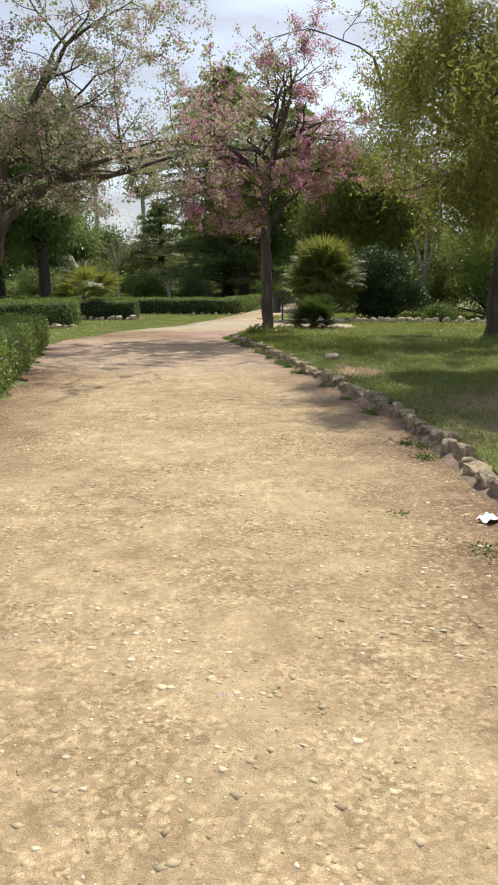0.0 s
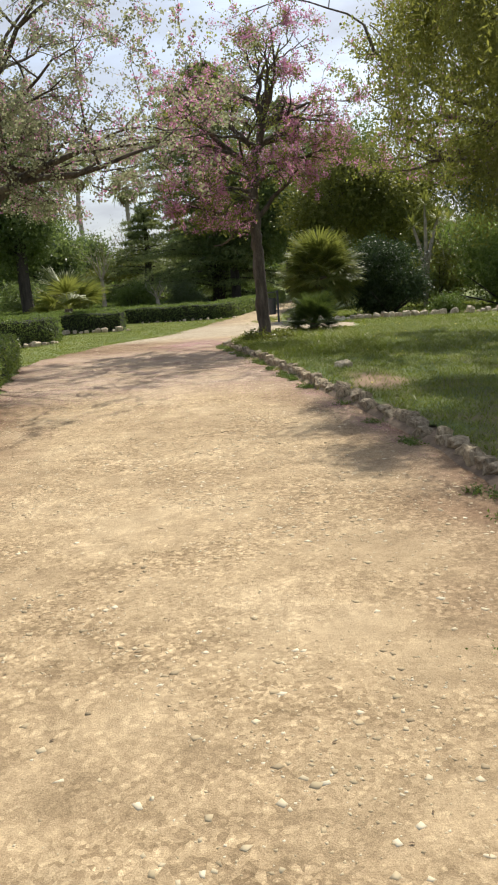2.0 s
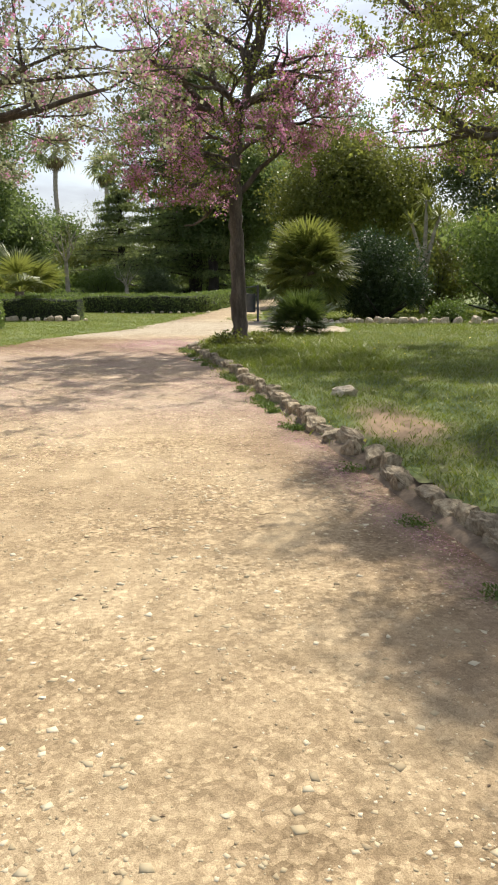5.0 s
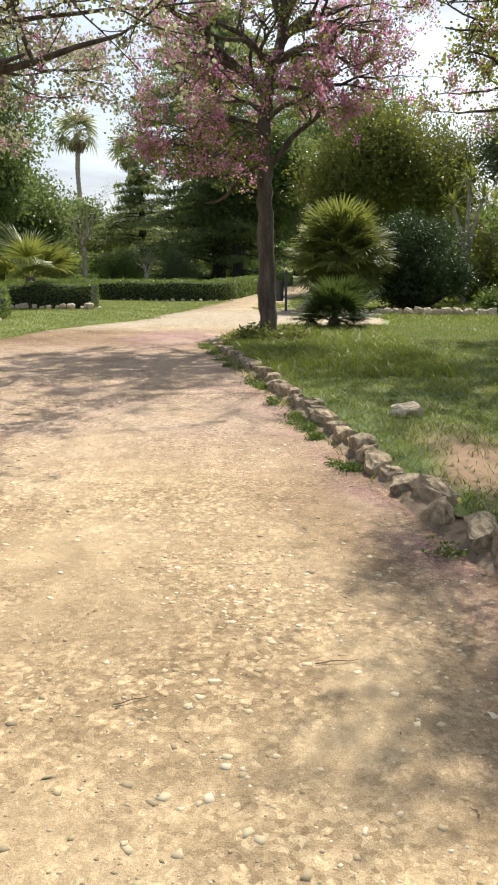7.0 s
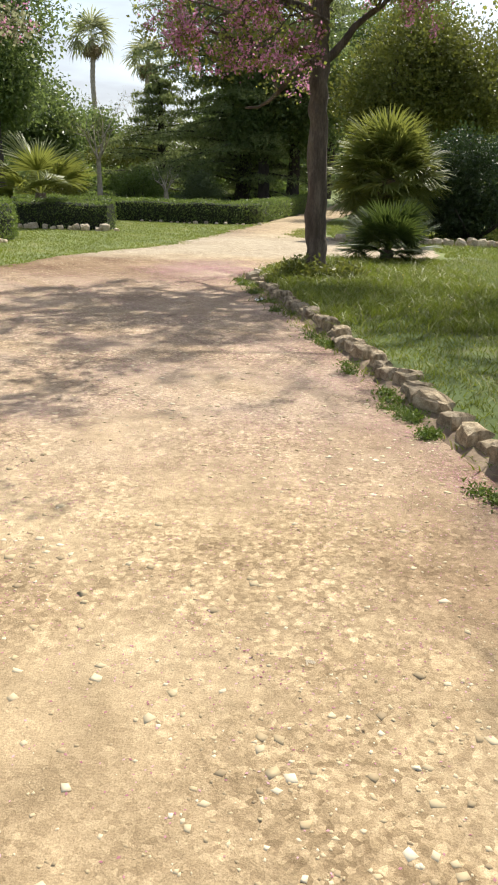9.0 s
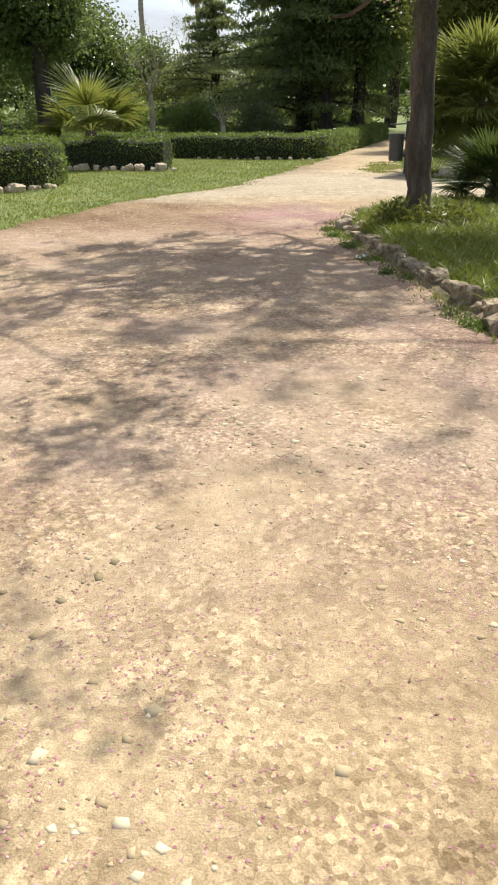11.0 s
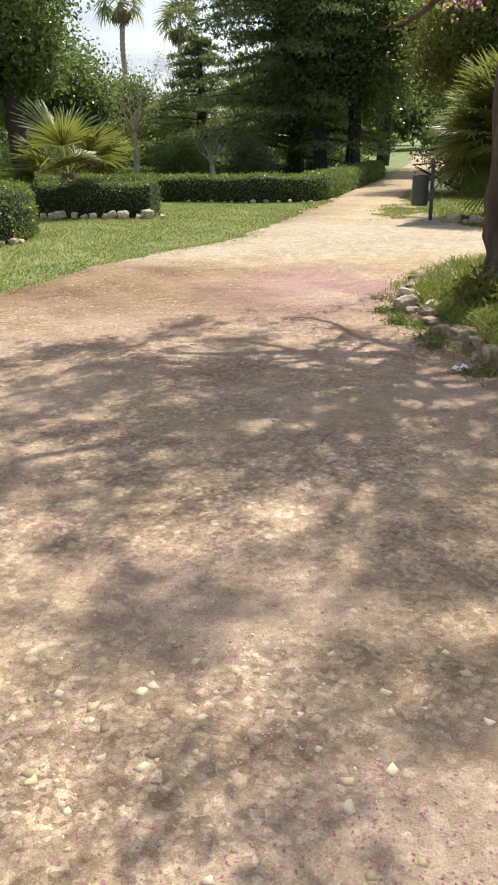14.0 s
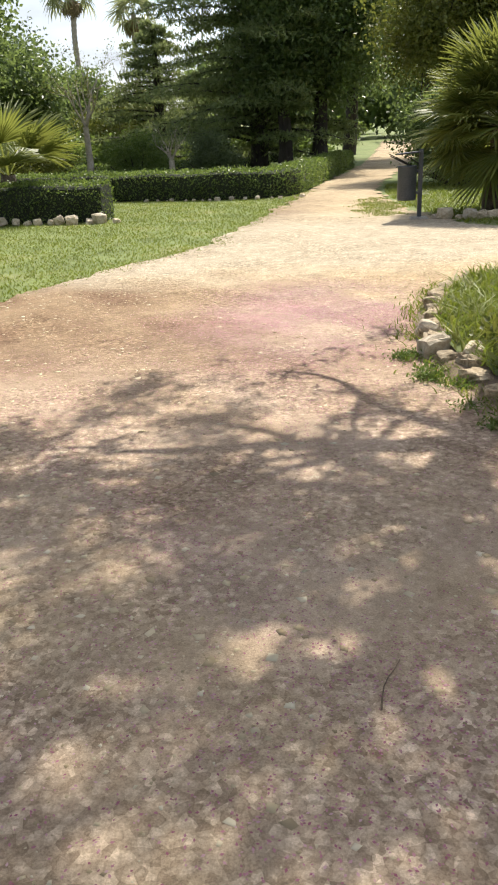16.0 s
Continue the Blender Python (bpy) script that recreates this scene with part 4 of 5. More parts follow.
FANS = [fan_mesh("frond", 400 + k, 30, 0.62, FROND, 0.22, 260, 0.75) for k in range(4)]
SHADE_FANS = [fan_mesh("frond", 410 + k, 28, 0.58, SHADE_FROND, 0.15, 240, 0.6) for k in range(3)]
BIG_FANS = [fan_mesh("frond", 420 + k, 30, 0.95, FROND, 0.18, 150, 0.8, 0.045) for k in range(3)]
FAR_FANS = [fan_mesh("frond", 430 + k, 13, 1.2, FAR_FROND, 0.6, 220, 1.15, 0.10) for k in range(3)]
DRY_FANS = [fan_mesh("dry_frond", 440 + k, 14, 1.0, DRY_FROND, 0.5, 200, 0.7, 0.13) for k in range(3)]

fan_palm((3.15, 31.3, 0.0), "bushy fan palm with a dense round crown", 51, 120, 1.6, FANS, 0.24, -48, 80, scale=1.3)
fan_palm((2.28, 23.9, 0.06), "low fan palm clump at the lawn edge, coloured as if shaded", 52, 46, 0.22, SHADE_FANS, 0.12, -2, 72, scale=0.86)
fan_palm((-7.0, 33.7, 0.0), "young fan palm with wide stiff leaves behind the hedge", 53, 13, 0.95, BIG_FANS, 0.17, 8, 58, scale=1.08)
for k, (x, y, z, h) in enumerate([(-22.4, 112, 1.6, 16.0), (-16.3, 116, 1.7, 14.2), (-34.0, 112, 1.6, 14.8)]):
    fan_palm((x, y, z), "tall slender fan palm against the sky", 60 + k, 26, h, FAR_FANS, 0.3, -38, 80, name="tall_fan_palm", group="tall palms", skirt=DRY_FANS, skirt_n=14, scale=1.45)


# ---- bin ----
def ring_mesh(name, r, z0, z1, wall, material, sides=24):
    a = np.linspace(0, 2 * np.pi, sides, endpoint=False)
    V, F = [], []
    prof = [(r * 0.94, z0), (r, z0 + 0.03), (r, z1 - 0.02), (r + 0.006, z1), (r - wall, z1), (r - wall, z0 + 0.03)]
    for q, z in prof:
        V += [(q * math.cos(t), q * math.sin(t), z) for t in a]
    for i in range(len(prof) - 1):
        F += [(i * sides + j, i * sides + (j + 1) % sides, (i + 1) * sides + (j + 1) % sides, (i + 1) * sides + j) for j in range(sides)]
    F += [tuple(range(sides - 1, -1, -1)), tuple(5 * sides + j for j in range(sides))]
    return mesh_of(name, V, F, material, True)


def box_mesh(name, size, material, bevel=0.004):
    bm = bmesh.new()
    bmesh.ops.create_cube(bm, size=1.0)
    bmesh.ops.scale(bm, vec=size, verts=bm.verts)
    bmesh.ops.bevel(bm, geom=bm.edges[:], offset=bevel, segments=2, affect="EDGES")
    me = bpy.data.meshes.new(name)
    bm.to_mesh(me)
    bm.free()
    me.materials.append(material)
    return me


bin_ob = thing("litter_bin", (1.5, 30.2, 0.0), "grey cylindrical steel litter bin hung on a post", "litter bin")
piece("post", box_mesh("post", (0.07, 0.07, 1.2), METAL), bin_ob, pose(0, 0, 0.58))
drum = piece("drum", ring_mesh("drum", 0.165, 0.0, 0.58, 0.012, METAL), bin_ob, pose(-0.235, 0, 0.33))
piece("lid", box_mesh("lid", (0.42, 0.30, 0.025), METAL), bin_ob, pose(-0.20, 0, 1.12, 0, -4, 0))
piece("arm", box_mesh("arm", (0.05, 0.05, 0.05), METAL), bin_ob, pose(-0.055, 0, 0.82))
piece("arm", box_mesh("arm", (0.05, 0.05, 0.05), METAL), bin_ob, pose(-0.055, 0, 0.45))
piece("footing", box_mesh("footing", (0.30, 0.26, 0.08), CONCRETE, 0.015), bin_ob, pose(0.0, 0, 0.0))


# ---- planted bed and trees on the east side ----
def shrub(place, radii, seed, label, material, n, size, name="shrub", core=0.72, category="shrub"):
    """A round bush: many stems from the foot, leaves thick at the outside with an uneven skin."""
    rng = np.random.default_rng(seed)
    ob = thing(name, place, label, category)
    stems = []
    for k in range(9):
        d = unit(rng.normal(0, 1, 3) * np.array([1, 1, 0.3]) + np.array([0, 0, 1.0]))
        t = np.linspace(0, 1, 5)[:, None]
        stems.append((np.array([0.1 * d[0], 0.1 * d[1], -0.05]) + d * np.array(radii) * 1.25 * t, np.linspace(0.05, 0.012, 5)))
    v, f = tubes(stems, 5)
    piece("stem_work", mesh_of("stem_work", v, f, DARK_BARK, True), ob)["kind"] = "stuff"
    crown = blobs(rng, (0, 0, radii[2] * 0.95), radii, 10, 0.45)
    centres, d = in_blobs(rng, crown, n // 24, 0.5, 0.2)
    keep = centres[:, 2] > 0.05
    centres, d = centres[keep], d[keep]
    pts = clumped(rng, centres, 24, size * 1.6)
    pts[:, 2] = np.maximum(pts[:, 2], 0.02)
    leafy("leaves", leaves(rng, pts, size, 0.5, 0.35, ways=np.repeat(d, 24, axis=0) * 0.7), material, ob)
    return ob


shrub((6.0, 32.6, 0.0), (1.75, 1.6, 1.6), 501, "dense glossy dark green camellia-like bush in the bed", GLOSSY_LEAF, 30000, 0.10, "camellia_bush")
shrub((11.0, 33.5, 0.0), (2.6, 2.0, 2.0), 502, "tall bushy oleander with narrow green leaves", HEDGE_LEAF, 34000, 0.13, "oleander_bush")
shrub((15.2, 31.5, 0.0), (2.6, 2.0, 2.1), 503, "broad oleander screen of narrow green leaves", HEDGE_LEAF, 26000, 0.13, "oleander_bush")
shrub((8.9, 36.5, 0.0), (1.8, 1.6, 1.5), 504, "leafy green shrub behind the bed", OLIVE_LEAF, 14000, 0.12)
shrub((4.4, 40.0, 0.0), (1.8, 1.5, 1.5), 505, "dark shrub beside the far path", DARK_LEAF, 14000, 0.12)
shrub((-6.3, 47.5, 0.0), (1.3, 1.2, 1.0), 506, "clipped round green bush in the parterre", HEDGE_LEAF, 12000, 0.09)
shrub((-10.2, 46.5, 0.0), (1.7, 1.4, 0.95), 507, "loose green shrub in the parterre", OLIVE_LEAF, 12000, 0.10)
shrub((-3.4, 48.0, 0.0), (1.2, 1.1, 0.95), 508, "grey-green shrub in the parterre", GREY_LEAF, 9000, 0.09)
shrub((-13.6, 52.0, 0.1), (2.4, 1.8, 1.3), 509, "broad dark green shrub beyond the hedges", DARK_LEAF, 12000, 0.12)
shrub((-9.4, 66.0, 0.3), (3.4, 2.5, 2.4), 510, "feathery yellow-green shrub far back", OLIVE_LEAF, 15000, 0.16)
shrub((7.6, 29.9, 0.0), (0.55, 0.4, 0.28), 511, "small tuft of bright grass at the bed edge", WEED, 3500, 0.09, "grass_tuft", category="plant")

broadleaf((9.0, 47.0, 0.1), 9.5, blobs(brng, (-0.6, 0, 5.6), (3.6, 3.0, 3.6), 9, 0.40), 211, "yellow-green tree rising behind the shrubs", OLIVE_LEAF, 34000, 0.15, 0.22, name="tree")
broadleaf((14.5, 46.0, 0.1), 10.5, blobs(brng, (0, 0, 6.0), (3.4, 3.0, 3.6), 9, 0.40), 212, "light green tree with an open crown", GREY_LEAF, 28000, 0.16, 0.24, name="tree")
broadleaf((5.2, 45.5, 0.05), 9.5, blobs(brng, (0.4, 0, 5.8), (3.2, 2.6, 3.6), 8, 0.42), 213, "yellow-green tree overhanging the far path", OLIVE_LEAF, 30000, 0.14, 0.2, name="tree")
broadleaf((21.0, 42.0, 0.0), 9.0, blobs(brng, (0, 0, 5.2), (3.6, 3.4, 3.6), 9, 0.42), 214, "dark green tree beyond the oleanders", DARK_LEAF, 24000, 0.18, 0.26, name="tree")
broadleaf((7.5, 62.0, 0.4), 13.0, blobs(brng, (0, 0, 7.6), (4.4, 4.0, 5.0), 9, 0.42), 215, "tall dark tree closing the far path", DARK_LEAF, 30000, 0.21, 0.3, name="tree")


def spiky_plant(place, height, seed, label):
    """A tall dracaena-like plant: bare stem, rosettes of sword leaves."""
    rng = np.random.default_rng(seed)
    ob = thing("yucca", place, label, "plant")
    heads = [(0, 0, height), (0.55, 0.1, height * 0.86), (-0.5, 0.2, height * 0.8)]
    for h in heads:
        t = np.linspace(0, 1, 7)[:, None]
        pts = np.array([0, 0, -0.05]) * (1 - t) + np.array(h) * t
        pts[:, :2] *= t ** 1.5
        v, f = tubes([(pts, np.linspace(0.12, 0.06, 7))], 7)
        piece("stem", mesh_of("stem", v, f, GREY_BARK, True), ob)
        n = 80
        d = unit(rng.normal(0, 1, (n, 3)) + np.array([0, 0, 0.45]))
        s = unit(np.cross(d, np.array([0, 0, 1.0])))
        ln = rng.uniform(0.5, 0.85, (n, 1))
        o = np.array(h)
        v = np.stack([o - s * 0.02 + 0 * d, o + d * ln * 0.5 - s * 0.03, o + d * ln - np.array([0, 0, 0.12]), o + d * ln * 0.5 + s * 0.03], 1).reshape(-1, 3)
        f = np.arange(n * 4).reshape(-1, 4)
        piece("leaf_rosette", mesh_of("leaf_rosette", v, f, FROND), ob)
    return ob


spiky_plant((8.2, 36.0, 0.0), 4.3, 520, "tall yucca with rosettes of sword-shaped leaves")
spiky_plant((9.6, 37.6, 0.0), 3.7, 521, "yucca with several leafy heads behind the bush")


# ---- small trees in the parterre ----
def bare_tree(place, height, seed, label, leaf_n, material):
    rng = np.random.default_rng(seed)
    ob = thing("young_tree", place, label, "tree", "young trees")
    paths = [(9, np.array([(0, 0, -0.1), (0.03, 0, height * 0.2), (0.0, 0.02, height * 0.42)]), np.array([0.15, 0.12, 0.10]))]
    tips = []
    for k in range(5):
        a = k * 1.3
        got, tp = grow(rng, (0, 0.02, height * 0.41), (math.cos(a) * 0.6, math.sin(a) * 0.6, 1.0), height * 0.36, 0.045, 2, (2, 3), 0.3, 0.08, 0.6, 0.6)
        paths += [(lv + 1, p, q) for lv, p, q in got]
        tips += tp
    trunk_parts(ob, paths, GREY_BARK, 3)
    tp = np.array([q for q, _, _ in tips])
    leafy("leaves", leaves(rng, tp[rng.integers(0, len(tp), leaf_n)], 0.06, 0.7, 0.3, jitter=0.12), material, ob)
    return ob


bare_tree((-7.75, 45.7, 0.0), 5.2, 531, "slender young tree almost bare of leaves", 900, OLIVE_LEAF)
bare_tree((-4.75, 45.9, 0.0), 2.2, 532, "short lopped tree with a pale trunk", 500, GREY_LEAF)
bare_tree((-10.5, 75.0, 0.8), 8.5, 533, "pale leafless tree against the sky", 300, OLIVE_LEAF)


# ---- far woods ----
def woods(seed):
    rng = np.random.default_rng(seed)
    pts, ways = [], []
    for k in range(150):
        a = radians(rng.uniform(-115, 115))
        r = rng.uniform(92, 135) if abs(a) < 0.9 else rng.uniform(45, 100)
        x, y = r * math.sin(a), r * math.cos(a)
        if abs(x / max(y, 1) + 0.185) < 0.05 and y > 0:
            h = rng.uniform(3.5, 4.5)
        else:
            h = rng.uniform(6, 11)
        z = float(rise(x, y))
        w = rng.uniform(3.5, 6)
        p, d = in_blobs(rng, blobs(rng, (x, y, z + h * 0.5), (w, w, h * 0.52), 5, 0.45), 950, 0.6)
        p[:, 2] = np.maximum(p[:, 2], z + 0.1)
        pts.append(p)
        ways.append(d)
    pts, ways = np.concatenate(pts), np.concatenate(ways)
    v, f = leaves(rng, pts, 0.92, 0.7, 0.3, ways=ways * 0.6)
    ob = piece("far_woods", mesh_of("far_woods", v, f, DARK_LEAF))
    tagged(ob, "belt of dark green woodland round the park", "woods", kind="stuff")


woods(600)


def undergrowth(seed):
    """Low bushes under the far trees, left and right of the path."""
    rng = np.random.default_rng(seed)
    pts, ways = [], []
    for k in range(70):
        y = rng.uniform(57, 86)
        x = rng.uniform(-34, 30)
        if abs(x - (4.6 + (y - 56) * 0.19)) < 3.4:
            continue
        z, h, w = float(rise(x, y)), rng.uniform(1.0, 2.6), rng.uniform(1.4, 3.0)
        p, d = in_blobs(rng, blobs(rng, (x, y, z + h * 0.5), (w, w, h * 0.55), 4, 0.45), 900, 0.6)
        p[:, 2] = np.maximum(p[:, 2], z + 0.05)
        pts.append(p)
        ways.append(d)
    v, f = leaves(rng, np.concatenate(pts), 0.26, 0.6, 0.3, ways=np.concatenate(ways) * 0.6)
    tagged(piece("undergrowth", mesh_of("undergrowth", v, f, HEDGE_LEAF)), "mixed green undergrowth beneath the far trees", "undergrowth", kind="stuff")


undergrowth(610)


# ---- grass, weeds, petals and grit ----
def blades(rng, x, y, z, size, width):
    """Upright blades that lean and bend, three triangles each."""
    n = len(x)
    a = rng.uniform(0, 2 * np.pi, n)
    s = np.stack([np.cos(a), np.sin(a), np.zeros(n)], -1)
    lean = np.stack([rng.normal(0, 0.55, n), rng.normal(0, 0.55, n), np.ones(n)], -1)
    h = (size * rng.uniform(0.5, 1.35, n))[:, None]
    w = width * rng.uniform(0.7, 1.3, (n, 1))
    p = np.stack([x, y, z], -1)
    mid = p + lean * h * 0.55
    tip = p + lean * h * np.array([1.7, 1.7, 0.95])
    v = np.stack([p - s * w, p + s * w, mid + s * w * 0.8, mid - s * w * 0.8, tip], 1).reshape(-1, 3)
    k = np.arange(n)[:, None] * 5
    return v, np.concatenate([k + np.array([[0, 1, 2]]), k + np.array([[0, 2, 3]]), k + np.array([[3, 2, 4]])])


def scatter(rng, n, x0, x1, y0, y1, test):
    x, y = rng.uniform(x0, x1, n), rng.uniform(y0, y1, n)
    k = test(x, y)
    return x[k], y[k]


rng = np.random.default_rng(700)
x1, y1 = scatter(rng, 190000, -0.3, 6.5, 3.0, 26.5, lambda x, y: inside(x - 0.12, y, LAWN_AREA) & (wavy(x, y, 1.5) + rng.normal(0, 0.5, len(x)) > -0.9) & (bare_patch(x, y) < rng.random(len(x)) * 1.1))
x2, y2 = scatter(rng, 60000, 6.5, 18.0, 6.0, 26.8, lambda x, y: inside(x, y, LAWN_AREA))
v1, f1 = blades(rng, x1, y1, lawn_height(x1, y1) - 0.01, 0.055, 0.0042)
v2, f2 = blades(rng, x2, y2, lawn_height(x2, y2) - 0.01, 0.10, 0.010)
tagged(piece("grass", mesh_of("grass", np.vstack([v1, v2]), np.vstack([f1, f2 + len(v1)]), GRASS)), "lush spring grass and clover on the lawn", "grass", kind="stuff")

VERGE = np.vstack([west_line[(west_line[:, 1] > 19.2) & (west_line[:, 1] < 40)], [(-0.6, 38.0), (-2.2, 37.6), (-7.0, 39.2), (-13.0, 40.0), (-13.0, 20.0), (-5.8, 19.5)]])
x1, y1 = scatter(rng, 150000, -13, 0.2, 19, 40, lambda x, y: inside(x, y, VERGE) & (x > -9) & (wavy(x, y, 1.3) + rng.normal(0, 0.5, len(x)) > -0.8))
v1, f1 = blades(rng, x1, y1, rise(x1, y1) - 0.03, 0.036, 0.006)
x2, y2 = scatter(rng, 110000, -5.8, 0.6, 18.5, 40, lambda x, y: signed(x, y, west_line) < np.abs(rng.normal(0.04, 0.16, len(x))) + 0.12 * wavy(x, y, 1.6))
v2, f2 = blades(rng, x2, y2, rise(x2, y2) - 0.006, 0.018, 0.006)
x3, y3 = scatter(rng, 50000, 1.2, 12, 26.0, 42, lambda x, y: ~inside(x - 0.2, y, PATH_AREA))
v3, f3 = blades(rng, x3, y3, rise(x3, y3) - 0.03, 0.075, 0.010)
x4, y4 = scatter(rng, 14000, 0.1, 1.9, 30.4, 36.5, lambda x, y: np.hypot((x - 1.15 + 0.12 * (33.0 - y)) / 0.55, (y - 33.2) / 2.4) + 0.5 * wavy(x, y, 1.7) + rng.normal(0, 0.2, len(x)) < 0.8)
v4, f4 = blades(rng, x4, y4, rise(x4, y4) - 0.004, 0.035, 0.006)
tagged(piece("grass", mesh_of("grass", v4, f4, GRASS)), "tongue of short grass growing into the far path", "grass", kind="stuff")
tagged(piece("grass", mesh_of("grass", np.vstack([v1, v2, v3]), np.vstack([f1, f2 + len(v1), f3 + len(v1) + len(v2)]), GRASS)), "short green verge grass beside the gravel", "grass", kind="stuff")


def weed(place, seed, n, spread, size, label, material=WEED, tall=0.0):
    rng = np.random.default_rng(seed)
    ob = new("weed")
    ob.matrix_basis = pose(*place)
    pts = np.stack([rng.normal(0, spread, n), rng.normal(0, spread, n), np.abs(rng.normal(0, size * 0.9, n)) ], -1)
    pts[:, 2] += tall * rng.random(n) * np.exp(-0.6 * (pts[:, 0] ** 2 + pts[:, 1] ** 2) / spread ** 2)
    pts[:, 2] = np.minimum(pts[:, 2], tall + size * 2.2)
    v, f = leaves(rng, pts, size, 0.5, 0.5, ways=np.array([0, 0, 0.4]))
    v[:, 2] = np.maximum(v[:, 2], 0.002)
    piece("leaves", mesh_of("leaves", v, f, material), ob)["kind"] = "stuff"
    stem = [(np.array([(q[0] * 0.2, q[1] * 0.2, 0), (q[0] * 0.7, q[1] * 0.7, q[2] * 0.6), tuple(q)]), np.array([0.003, 0.002, 0.001])) for q in pts[: max(4, n // 12)]]
    sv, sf = tubes(stem, 3)
    piece("stem_work", mesh_of("stem_work", sv, sf, WEED), ob)["kind"] = "stuff"
    return tagged(ob, label, "weed", "weeds by the kerb")


wp, _ = along(KERB, 0.02)
rng = np.random.default_rng(710)
for k in range(40):
    y = rng.uniform(12.5, 21.0) if k < 32 else rng.uniform(2.6, 13.0)
    q = wp[np.argmin(abs(wp[:, 1] - y))]
    weed((q[0] - rng.uniform(0.12, 0.26), q[1], 0.0), 720 + k, int(rng.uniform(120, 260)), rng.uniform(0.035, 0.06), rng.uniform(0.018, 0.027), "small green weed rooted in gravel at the kerb")
weed((1.95, 3.9, 0.0), 780, 200, 0.10, 0.024, "straggly green weed on bare gravel")
weed((1.5, 4.65, 0.0), 781, 90, 0.06, 0.016, "low weed tuft on bare gravel")
for k, (x, y, sp, n) in enumerate([(0.42, 20.75, 0.17, 260), (0.8, 20.62, 0.19, 320), (1.15, 20.75, 0.18, 300), (0.6, 21.05, 0.14, 200), (1.35, 21.1, 0.15, 200)]):
    weed((x, y, 0.07), 790 + k, n, sp, 0.075, "yellow-green broad-leaved weeds round the tree foot", OLIVE_LEAF, 0.24)

# grass that fringes the foot of the kerb, and the lusher sward at the lawn's tip
fr = np.random.default_rng(712)
x, y = scatter(fr, 120000, -0.8, 2.2, 10.0, 24.2, lambda x, y: (signed(x, y, kerb_line) < np.abs(fr.normal(0.02, 0.14, len(x))) * np.clip((y - 9.5) / 8.0, 0.15, 1.0)) & ~inside(x - 0.02, y, LAWN_AREA) & (wavy(x, y, 2.2) + fr.normal(0, 0.35, len(x)) > 0.15 - 0.05 * (y - 12)))
v1, f1 = blades(fr, x, y, np.zeros(len(x)) - 0.004, 0.055, 0.0055)
x, y = scatter(fr, 26000, -0.1, 3.2, 16.5, 24.0, lambda x, y: inside(x - 0.08, y, LAWN_AREA) & (wavy(x, y, 1.2) + fr.normal(0, 0.5, len(x)) > -0.3))
v2, f2 = blades(fr, x, y, lawn_height(x, y) - 0.01, 0.115, 0.007)
tagged(piece("grass", mesh_of("grass", np.vstack([v1, v2]), np.vstack([f1, f2 + len(v1)]), GRASS)), "tufty grass fringing the stone kerb", "grass", kind="stuff")

flo = np.random.default_rng(705)
x, y = scatter(flo, 260, 1.5, 9, 10, 25, lambda x, y: inside(x, y, LAWN_AREA) & (wavy(x, y, 0.8) > 0.1))
v, f = leaves(flo, np.stack([x, y, lawn_height(x, y) + 0.075], -1), 0.035, 0.9, 1.5)
tagged(piece("wild_flowers", mesh_of("wild_flowers", v, f, YELLOW)), "tiny yellow wild flowers dotted over the lawn", "flowers", kind="stuff")

# fallen petals: a thin strew, a drift by the kerb and a thick pink patch past the tree
rng = np.random.default_rng(730)
X, Y = rng.uniform(-4.8, 2.2, 420000), rng.uniform(8.0, 25.5, 420000)
chance = 0.75 * np.exp(-(np.maximum(abs(Y - 16.6) - 2.6, 0) / 2.2) ** 2) * (0.3 + 0.9 * np.clip(wavy(X, Y, 1.9) + 0.3, 0, 1))
k = rng.random(len(X)) < chance
X, Y = X[k], Y[k]
X2, Y2 = rng.normal(-0.75, 0.7, 80000), rng.normal(22.3, 0.95, 80000)
k = wavy(X2, Y2, 1.6) + rng.normal(0, 0.4, len(X2)) > -0.35
X2, Y2 = X2[k], Y2[k]
X3, Y3 = rng.uniform(-0.3, 2.3, 260000), rng.uniform(8.0, 20.5, 260000)
d3 = signed(X3, Y3, kerb_line)
k = rng.random(len(X3)) < np.exp(-((d3 - 0.24) / 0.14) ** 2) * np.exp(-((Y3 - 11.8) / 4.5) ** 2) * np.clip(wavy(X3, Y3, 2.4) + 0.55, 0, 1)
X, Y = np.concatenate([X, X2, X3[k]]), np.concatenate([Y, Y2, Y3[k]])
k = inside(X, Y, PATH_AREA)
X, Y = X[k], Y[k]
v, f = leaves(rng, np.stack([X, Y, path_z(X, Y) + 0.0012], -1), 0.0100, 0.62, 40.0, 0.02, flat=0.015)
tagged(piece("fallen_petals", mesh_of("fallen_petals", v, f, PETAL)), "drifts of fallen pink and purple petals on gravel", "petals", kind="stuff")


